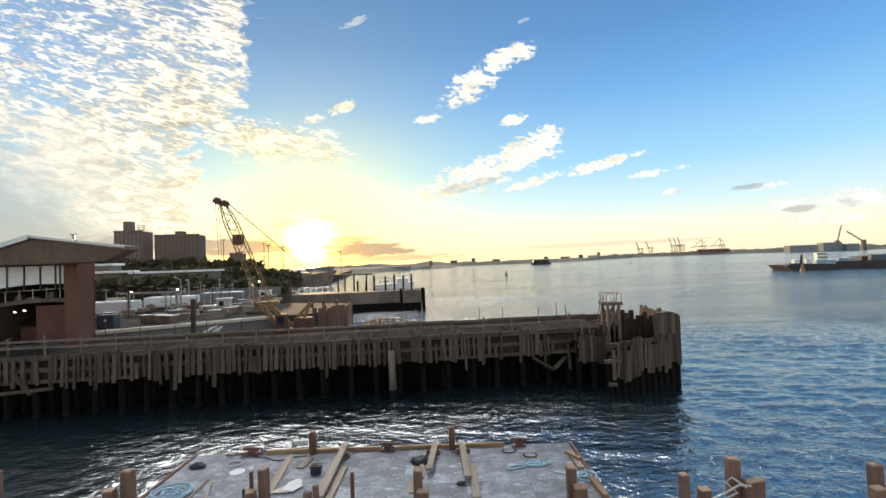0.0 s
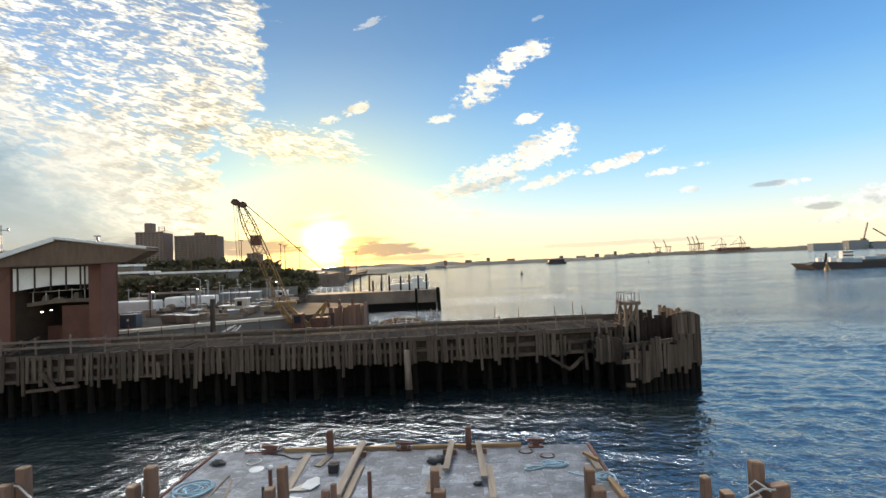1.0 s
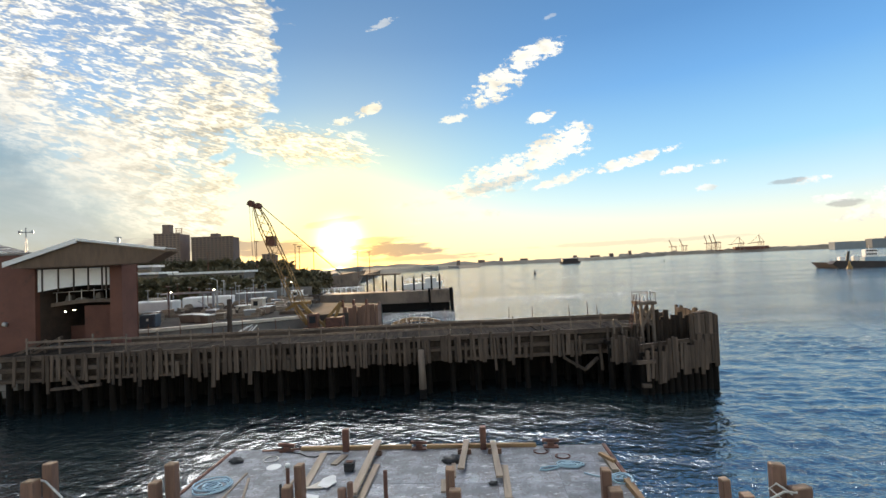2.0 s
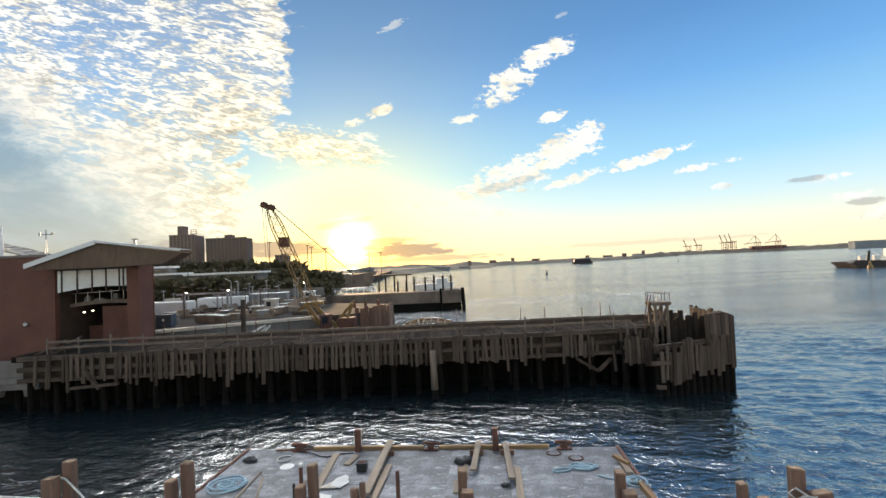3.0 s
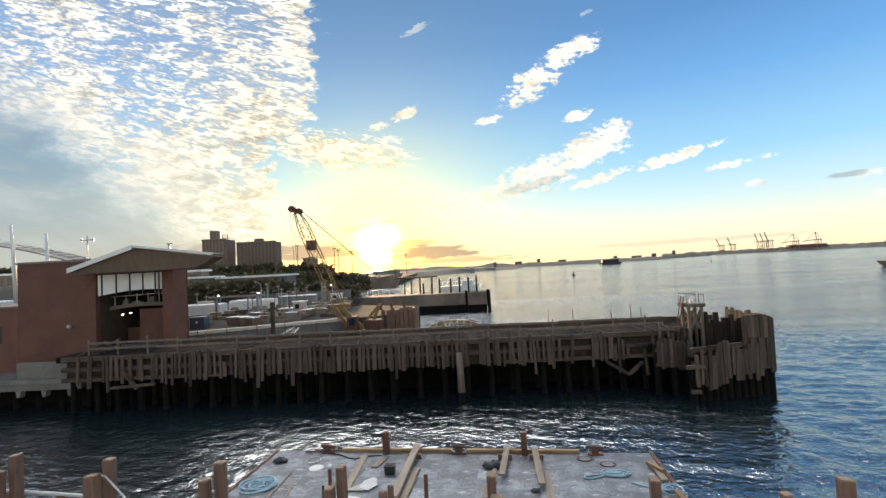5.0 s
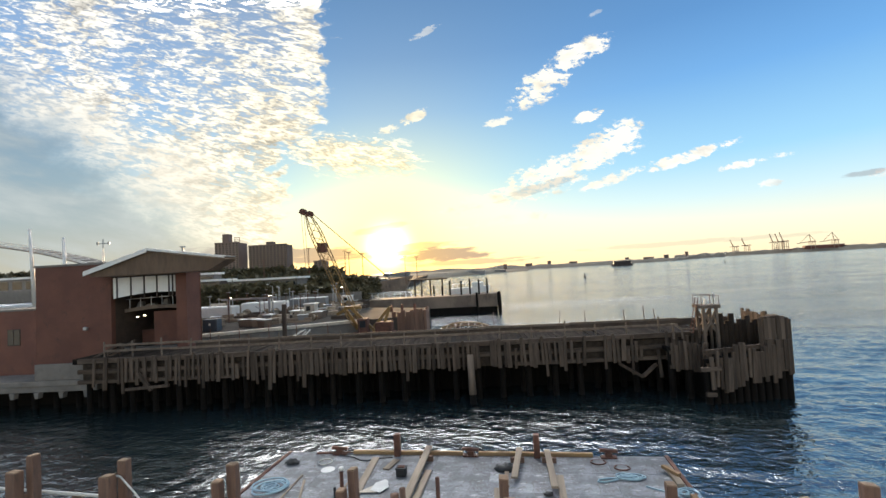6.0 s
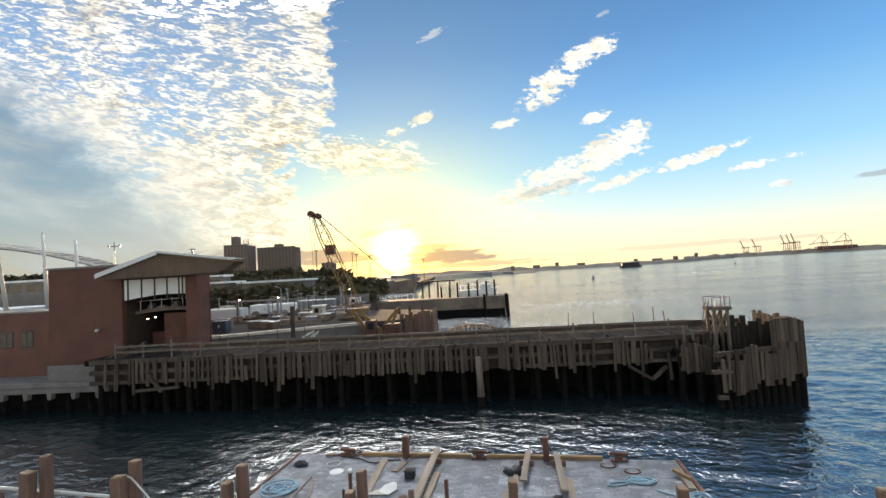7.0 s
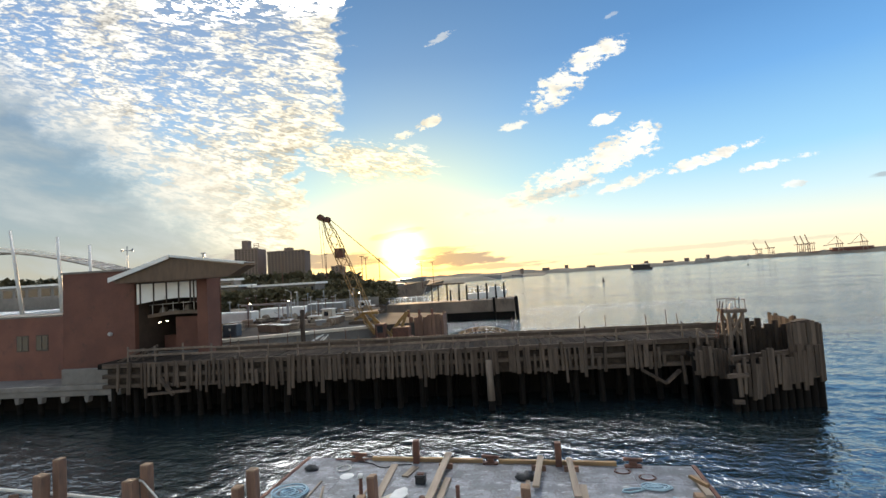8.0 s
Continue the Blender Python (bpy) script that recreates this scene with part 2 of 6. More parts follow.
sun.data.energy, sun.data.angle, sun.data.color = 3.0, radians(0.6), (1.0, 0.66, 0.36)
_sd = Vector((-math.sin(radians(SUN_AZ)) * math.cos(radians(SUN_EL)), math.cos(radians(SUN_AZ)) * math.cos(radians(SUN_EL)), math.sin(radians(SUN_EL))))
sun.matrix_world = look(_sd * 300, (0, 0, 0))

# ---------------------------------------------------------------- materials


def material(name, c1, c2, rough=0.8, scale=2.0, fine=30.0, bump=0.3, metallic=0.0, stretch=(1, 1, 1), dirt=None, dirt_amount=0.5, vary=0.25, spec=0.4):
    """Two-scale mottled surface: broad patches between c1 and c2, fine grain, optional dirt colour."""
    mt = bpy.data.materials.new(name)
    mt.use_nodes = True
    nt = mt.node_tree
    b = nt.nodes["Principled BSDF"]
    g = Graph(nt)
    co = nt.nodes.new("ShaderNodeTexCoord").outputs["Object"]
    info = nt.nodes.new("ShaderNodeObjectInfo").outputs["Random"]
    shift = g.xyz(g.m("MULTIPLY", info, 37.0), g.m("MULTIPLY", info, 91.0), g.m("MULTIPLY", info, 53.0))
    v = g.v("ADD", g.v("MULTIPLY", co, g.xyz(*stretch)), shift)
    big = g.noise(v, scale, 4, 0.6)
    small = g.noise(v, fine, 5, 0.65)
    f = g.m("ADD", g.m("MULTIPLY", big, 0.65), g.m("MULTIPLY", small, 0.35))
    col = g.mix(g.step(f, 0.36, 0.64), c1, c2)
    if dirt:
        patch = g.step(g.noise(g.v("ADD", v, g.xyz(5.0, 3.0, 8.0)), scale * 1.7, 6, 0.7), 0.62 - dirt_amount * 0.25, 0.72)
        col = g.mix(g.m("MULTIPLY", patch, 0.8), col, dirt)
    bright = g.m("ADD", 1.0 - vary / 2, g.m("MULTIPLY", info, vary))
    col = g.v("SCALE", col, scale=g.m("MULTIPLY", bright, g.m("ADD", 0.8, g.m("MULTIPLY", small, 0.4))))
    nt.links.new(col, b.inputs["Base Color"])
    b.inputs["Metallic"].default_value = metallic
    b.inputs["Specular IOR Level"].default_value = spec
    nt.links.new(g.m("ADD", rough - 0.12, g.m("MULTIPLY", small, 0.24), clamp=True), b.inputs["Roughness"])
    bp = nt.nodes.new("ShaderNodeBump")
    bp.inputs["Strength"].default_value = bump
    bp.inputs["Distance"].default_value = 0.03
    nt.links.new(f, bp.inputs["Height"])
    nt.links.new(bp.outputs[0], b.inputs["Normal"])
    return mt


M = {}
M["timber"] = material("weathered_timber", (0.125, 0.094, 0.072), (0.06, 0.045, 0.036), 0.9, 1.2, 9, 0.6, spec=0.15, stretch=(3, 3, 0.5), dirt=(0.05, 0.045, 0.04), vary=0.6)
M["timber_h"] = material("weathered_beam", (0.125, 0.094, 0.072), (0.06, 0.045, 0.036), 0.9, 1.2, 9, 0.6, spec=0.15, stretch=(0.5, 3, 3), dirt=(0.06, 0.05, 0.045), vary=0.5)
# near black: wet timber, with the shade under decks put into the colour
M["wet"] = material("wet_shaded_timber", (0.012, 0.009, 0.007), (0.006, 0.005, 0.004), 0.85, 1.5, 12, 0.6, stretch=(2, 2, 0.6), vary=0.4, spec=0.15)
M["pile"] = material("brown_pile_timber", (0.22, 0.125, 0.085), (0.15, 0.085, 0.06), 0.8, 1.4, 10, 0.6, stretch=(3, 3, 0.5), dirt=(0.10, 0.07, 0.055), vary=0.3)
M["pile_cut"] = material("sawn_pile_end", (0.34, 0.22, 0.14), (0.24, 0.16, 0.10), 0.8, 6, 30, 0.3)
M["lumber"] = material("sawn_lumber", (0.34, 0.27, 0.20), (0.25, 0.195, 0.145), 0.75, 1.5, 14, 0.3, stretch=(0.4, 4, 4), dirt=(0.2, 0.15, 0.11), vary=0.35)
M["yellow_wood"] = material("yellow_edge_timber", (0.36, 0.22, 0.10), (0.24, 0.15, 0.08), 0.75, 1.2, 12, 0.4, stretch=(0.5, 4, 4), dirt=(0.14, 0.09, 0.06))
M["rust"] = material("rusted_steel", (0.16, 0.07, 0.045), (0.09, 0.045, 0.035), 0.8, 3, 26, 0.4, vary=0.3)
M["brick"] = material("red_brick", (0.175, 0.078, 0.055), (0.13, 0.058, 0.044), 0.85, 0.6, 14, 0.3, dirt=(0.09, 0.05, 0.042), dirt_amount=0.3)
M["soffit"] = material("brown_boarded_soffit", (0.135, 0.088, 0.056), (0.095, 0.062, 0.04), 0.7, 0.8, 10, 0.2, stretch=(4, 0.4, 1))
M["white"] = material("white_painted_metal", (0.78, 0.77, 0.74), (0.68, 0.67, 0.64), 0.5, 1.0, 18, 0.08, dirt=(0.5, 0.48, 0.44), dirt_amount=0.2)
M["concrete"] = material("grey_concrete", (0.22, 0.20, 0.18), (0.155, 0.14, 0.125), 0.88, 0.7, 16, 0.4, dirt=(0.13, 0.12, 0.11))
M["dark"] = material("dark_brown_surface", (0.07, 0.05, 0.04), (0.04, 0.03, 0.025), 0.7, 1.0, 10, 0.1)
M["yellow"] = material("yellow_machine_paint", (0.33, 0.20, 0.06), (0.20, 0.12, 0.045), 0.5, 1.5, 20, 0.15, dirt=(0.2, 0.12, 0.05))
M["facade"] = material("brown_tower_brick", (0.20, 0.15, 0.13), (0.16, 0.12, 0.105), 0.9, 0.05, 1.0, 0.1)
M["glass_dark"] = material("dark_window_glass", (0.03, 0.035, 0.04), (0.02, 0.022, 0.026), 0.15, 1, 5, 0.0, vary=0.2, spec=0.6)
# scrub colour lightened in place of the haze of distance
M["land"] = material("hazed_shore_scrub", (0.13, 0.115, 0.085), (0.20, 0.17, 0.125), 0.95, 0.012, 0.2, 0.2)
M["asphalt"] = material("yard_asphalt", (0.075, 0.068, 0.06), (0.05, 0.046, 0.042), 1.0, 0.15, 6, 0.6, dirt=(0.09, 0.078, 0.066), spec=0.03)
# foliage browned to include the glare of the low sun
M["leaf"] = material("tree_foliage", (0.075, 0.07, 0.036), (0.115, 0.095, 0.05), 0.8, 0.6, 6, 0.3, vary=0.5)
M["rope"] = material("pale_blue_rope", (0.38, 0.52, 0.58), (0.28, 0.40, 0.47), 0.85, 4, 60, 0.3)
M["rope_white"] = material("white_rope", (0.62, 0.6, 0.55), (0.48, 0.46, 0.42), 0.85, 4, 60, 0.3)
M["ply"] = material("plywood_sheet", (0.62, 0.56, 0.46), (0.5, 0.44, 0.36), 0.75, 1.5, 20, 0.1)
M["paper"] = material("white_board_sheet", (0.78, 0.77, 0.74), (0.66, 0.65, 0.62), 0.7, 2, 18, 0.1)
M["black"] = material("black_plastic", (0.02, 0.02, 0.022), (0.03, 0.03, 0.03), 0.5, 3, 20, 0.1)
M["grey_pile"] = material("bleached_pile_timber", (0.20, 0.155, 0.12), (0.12, 0.09, 0.07), 0.85, 1.4, 12, 0.6, stretch=(3, 3, 0.5), dirt=(0.10, 0.08, 0.06))
# ship grey raised to take in the bluish haze over the far shore
M["farship"] = material("hazed_grey_ship_side", (0.25, 0.27, 0.28), (0.20, 0.22, 0.23), 0.8, 0.02, 0.4, 0.1)
M["deck_timber"] = material("dark_deck_timber", (0.055, 0.042, 0.032), (0.03, 0.023, 0.018), 0.95, 1.2, 9, 0.5, spec=0.1, stretch=(3, 0.5, 3), vary=0.5)
M["steel"] = material("galvanised_steel", (0.42, 0.43, 0.44), (0.33, 0.34, 0.35), 0.45, 3, 30, 0.1, metallic=0.6)
M["blue"] = material("blue_grey_paint", (0.085, 0.11, 0.14), (0.065, 0.085, 0.11), 0.55, 1, 12, 0.1)
M["redpaint"] = material("red_lead_paint", (0.20, 0.075, 0.055), (0.15, 0.06, 0.045), 0.6, 1, 12, 0.15)
M["greygreen"] = material("grey_ship_paint", (0.22, 0.22, 0.22), (0.18, 0.18, 0.18), 0.6, 0.05, 1, 0.1)
M["hull"] = material("dark_hull_paint", (0.022, 0.020, 0.022), (0.04, 0.03, 0.028), 0.6, 0.3, 4, 0.2)


def lamp_material(name, colour, strength):
    mt = bpy.data.materials.new(name)
    mt.use_nodes = True
    b = mt.node_tree.nodes["Principled BSDF"]
    b.inputs["Base Color"].default_value = (*colour, 1)
    b.inputs["Emission Color"].default_value = (*colour, 1)
    b.inputs["Emission Strength"].default_value = strength
    return mt


M["lamp"] = lamp_material("lit_lamp", (1.0, 0.85, 0.6), 7)


def deck_material():
    """Steel barge deck: worn grey paint in patches, rusty and wet streaks."""
    mt = bpy.data.materials.new("worn_deck_paint")
    mt.use_nodes = True
    nt = mt.node_tree
    b = nt.nodes["Principled BSDF"]
    g = Graph(nt)
    co = nt.nodes.new("ShaderNodeTexCoord").outputs["Object"]
    rnd = nt.nodes.new("ShaderNodeObjectInfo").outputs["Random"]
    big = g.noise(co, 0.9, 6, 0.66, 0.3)
    small = g.noise(co, 7, 6, 0.7)
    scuff = g.noise(g.v("MULTIPLY", co, g.xyz(1.0, 3.2, 1.0)), 2.1, 6, 0.72, 0.6)
    col = g.mix(g.step(big, 0.40, 0.60), (0.17, 0.172, 0.185), (0.33, 0.345, 0.37))
    col = g.mix(g.m("MULTIPLY", g.step(scuff, 0.56, 0.63), 0.85), col, (0.56, 0.56, 0.58))
    stain = g.noise(g.v("MULTIPLY", co, g.xyz(1.6, 1.0, 1.0)), 2.3, 7, 0.7, 1.2)
    col = g.mix(g.m("MULTIPLY", g.step(stain, 0.52, 0.60), 0.65), col, (0.15, 0.135, 0.13))
    col = g.mix(g.m("MULTIPLY", g.step(small, 0.56, 0.66), 0.7), col, (0.14, 0.10, 0.085))
    col = g.v("SCALE", col, scale=g.m("ADD", 0.58, g.m("MULTIPLY", rnd, 0.38)))
    nt.links.new(col, b.inputs["Base Color"])
    nt.links.new(g.m("ADD", 0.35, g.m("MULTIPLY", big, 0.5)), b.inputs["Roughness"])
    bp = nt.nodes.new("ShaderNodeBump")
    bp.inputs["Strength"].default_value, bp.inputs["Distance"].default_value = 0.25, 0.02
    nt.links.new(small, bp.inputs["Height"])
    nt.links.new(bp.outputs[0], b.inputs["Normal"])
    return mt


M["deck"] = deck_material()
M["paleblue"] = material("pale_blue_ship_paint", (0.32, 0.43, 0.50), (0.25, 0.35, 0.42), 0.6, 0.5, 6, 0.1)
# brown base holds the warm glare over the second pier; the mottling is dirt
M["stained"] = material("brown_concrete", (0.24, 0.18, 0.135), (0.15, 0.11, 0.085), 0.9, 0.35, 8, 0.4, stretch=(1, 1, 0.5), dirt=(0.09, 0.07, 0.055))
M["quaypaint"] = material("pale_brown_crane_paint", (0.34, 0.25, 0.19), (0.26, 0.19, 0.145), 0.7, 0.05, 1, 0.1)


def water_material():
    """Open harbour chop, calmer in the slip that the pier and the barge shelter."""
    mt = bpy.data.materials.new("harbour_water")
    mt.use_nodes = True
    nt = mt.node_tree
    b = nt.nodes["Principled BSDF"]
    g = Graph(nt)
    co = nt.nodes.new("ShaderNodeTexCoord").outputs["Object"]
    b.inputs["Base Color"].default_value = (0.012, 0.024, 0.028, 1)
    b.inputs["Roughness"].default_value = 0.05
    b.inputs["IOR"].default_value = 2.3
    b.inputs["Specular IOR Level"].default_value = 1.0

    def waves(scale, sx, sy, turn, detail, dist, rough=0.5):
        mp = nt.nodes.new("ShaderNodeMapping")
        mp.inputs["Rotation"].default_value = (0, 0, radians(turn))
        mp.inputs["Scale"].default_value = (sx, sy, 1)
        nt.links.new(co, mp.inputs["Vector"])
        return g.noise(mp.outputs[0], scale, detail, rough, dist)
    x, y, z = g.sep(co)
    chop = waves(1.5, 0.75, 1.3, 10, 3, 0.7)
    ripple = waves(3.4, 0.85, 1.1, -8, 3, 0.6)
    streaks = g.step(waves(0.03, 0.3, 2.4, 4, 5, 0.6), 0.40, 0.64)
    slip = g.m("MULTIPLY", g.step(x, 13.0, 3.0), g.step(y, 36.0, 27.0))
    far = g.step(y, 36.0, 66.0)
    open_h = g.m("MULTIPLY", g.m("ADD", g.m("MULTIPLY", chop, 0.20), g.m("MULTIPLY", ripple, 0.14)), g.m("ADD", 0.8, g.m("MULTIPLY", far, 1.6)))
    lee = g.m("ADD", 0.65, g.m("MULTIPLY", g.step(x, -16.0, -9.0), 0.35))       # lee of the brick house
    slip_h = g.m("ADD", g.m("MULTIPLY", chop, 0.17), g.m("MULTIPLY", ripple, 0.13))
    amp = g.m("ADD", 0.45, g.m("MULTIPLY", streaks, 0.75))
    h = g.m("ADD", g.m("MULTIPLY", g.m("MULTIPLY", slip_h, lee), slip), g.m("MULTIPLY", g.m("MULTIPLY", open_h, amp), g.m("SUBTRACT", 1.0, slip)))
    # far off the ripples are too fine to see one by one and blur the mirror
    nt.links.new(g.m("ADD", 0.04, g.m("MULTIPLY", g.m("MULTIPLY", far, amp), 0.09)), b.inputs["Roughness"])
    bp = nt.nodes.new("ShaderNodeBump")
    bp.inputs["Strength"].default_value, bp.inputs["Distance"].default_value = 1.0, 0.5
    nt.links.new(h, bp.inputs["Height"])
    nt.links.new(bp.outputs[0], b.inputs["Normal"])
    return mt


M["water"] = water_material()

# ---------------------------------------------------------------- mesh helpers


def box(bm, c, s, turn=None, bevel=0.0):
    m = Matrix.Translation(c) @ (turn.to_4x4() if turn is not None else Matrix()) @ Matrix.Diagonal((*s, 1))
    r = bmesh.ops.create_cube(bm, size=1, matrix=m)
    if bevel:
        es = list({e for v in r["verts"] for e in v.link_edges})
        bmesh.ops.bevel(bm, geom=es, offset=bevel, segments=1, affect="EDGES", profile=0.5)
    return bm


def span(bm, x0, x1, y0, y1, z0, z1, bevel=0.0):
    return box(bm, ((x0 + x1) / 2, (y0 + y1) / 2, (z0 + z1) / 2), (x1 - x0, y1 - y0, z1 - z0), None, bevel)


def rod(bm, a, b, r0, r1=None, seg=8):
    a, b = Vector(a), Vector(b)
    d = b - a
    turn = d.to_track_quat("Z", "Y").to_matrix().to_4x4()
    bmesh.ops.create_cone(bm, cap_ends=True, segments=seg, radius1=r0, radius2=r0 if r1 is None else r1, depth=d.length, matrix=Matrix.Translation((a + b) / 2) @ turn)
    return bm


def bar(bm, a, b, w, h):
    """Square-section member from a to b."""
    a, b = Vector(a), Vector(b)
    d = b - a
    turn = d.to_track_quat("X", "Z").to_matrix()
    return box(bm, (a + b) / 2, (d.length, w, h), turn)


def prism(bm, outline, y0, y1):
    """Outline in x, z drawn out from y0 to y1."""
    f = [bm.verts.new((x, y0, z)) for x, z in outline]
    k = [bm.verts.new((x, y1, z)) for x, z in outline]
    bm.faces.new(f)
    bm.faces.new(k[::-1])
    for i in range(len(f)):
        j = (i + 1) % len(f)
        bm.faces.new((f[j], f[i], k[i], k[j]))
    bmesh.ops.recalc_face_normals(bm, faces=bm.faces[:])
    return bm


def mesh_of(name, bm, mat, smooth=False):
    me = bpy.data.meshes.new(name)
    bm.to_mesh(me)
    bm.free()
    me.materials.append(mat)
    if smooth:
        for p in me.polygons:
            p.use_smooth = True
    return me


def part(name, bm, mat, parent, label="", smooth=False):
    ob = new(name, mesh_of(name, bm, mat, smooth))
    ob.parent = parent
    if label:
        tagged(ob, label)
    return ob


def piece(name, me, parent, m):
    ob = new(name, me)
    ob.parent = parent
    ob.matrix_local = m
    return ob


def thing(name, label, category, m=None, group="", kind=""):
    ob = new(name)
    ob.empty_display_size = 0.3
    if m is not None:
        ob.matrix_world = m
    return tagged(ob, label, category, group, kind)


def single(name, bm, mat, label, category, m=None, group="", kind="", smooth=False):
    ob = new(name, mesh_of(name, bm, mat, smooth))
    if m is not None:
        ob.matrix_world = m
    return tagged(ob, label, category, group, kind)


B = bmesh.new
PIER = pose(2.5, 28.8, 0, 0, 0, 6.4)      # pier axes: x along the face, y away from the slip
PA = radians(6.4)


def on_pier(u, v, z=0.0, rz=0.0):
    return PIER @ pose(u, v, z, 0, 0, rz)


rng = random.Random(7)

# ---------------------------------------------------------------- water, land
def water_sheet():
    """One sheet to the horizon: real waves near the pier, flat where they are too far to see."""
    r = np.random.RandomState(5)
    def axis(a, b, step, lo, hi):
        mid = list(np.arange(a, b, step))
        up, dn, k = [], [], step
        while (up[-1] if up else b) < hi:
            k *= 1.22
            up.append((up[-1] if up else mid[-1]) + k)
        k = step
        while (dn[-1] if dn else a) > lo:
            k *= 1.22
            dn.append((dn[-1] if dn else mid[0]) - k)
        return np.array(dn[::-1] + mid + up)
    xs, ys = axis(-36, 46, 0.17, -4900, 4900), axis(13, 62, 0.15, -400, 4900)
    x, y = np.meshgrid(xs, ys)
    z = np.zeros_like(x)
    calm = np.zeros_like(x)
    for k in range(46):
        ln = 0.62 * 5.5 ** (k / 45)
        way = math.radians(104 + r.normal(0, 50))
        slope = 0.040 * (ln / 0.62) ** -0.3
        warp = 0.6 * np.sin(0.19 * x + 0.13 * y + r.uniform(0, 6)) + 0.5 * np.sin(0.11 * x - 0.21 * y + r.uniform(0, 6))
        wave = np.sin((x * math.cos(way) + y * math.sin(way)) * 6.2832 / ln + r.uniform(0, 6.28) + warp)
        wave = 2 * ((wave + 1) / 2) ** 1.5 - 0.85
        z += slope * ln / 6.2832 * wave
        calm += slope * ln / 6.2832 * wave * (0.55 if ln < 2.2 else 0.15)
    def soft(v, a, b):
        t = np.clip((v - a) / (b - a), 0, 1)
        return t * t * (3 - 2 * t)
    slip = soft(x, 14, 4) * soft(y, 36, 27)
    patch = 0.8 + 0.35 * np.sin(0.23 * x + 0.5 * np.sin(0.17 * y)) * np.sin(0.15 * y + 0.1 * x)
    z = (calm * slip * (0.65 + 0.35 * soft(x, -16, -9)) + z * patch * (1 - slip)) * soft(y, 62, 36) * soft(y, 12, 15) * soft(np.abs(x - 5), 41, 33)
    nx, ny = len(xs), len(ys)
    co = np.stack([x, y, z], -1).reshape(-1, 3)
    i = (np.arange(ny - 1)[:, None] * nx + np.arange(nx - 1)[None, :]).ravel()
    quads = np.stack([i, i + 1, i + nx + 1, i + nx], -1)
    me = bpy.data.meshes.new("water")
    me.from_pydata(co, [], quads.tolist())
    me.polygons.foreach_set("use_smooth", np.ones(len(me.polygons), bool))
    me.materials.append(M["water"])
    return tagged(new("water", me), "dark blue rippled harbour water reflecting the evening sky", "water", kind="structure")


water_sheet()

# ---------------------------------------------------------------- timber pier
DECK = 3.55


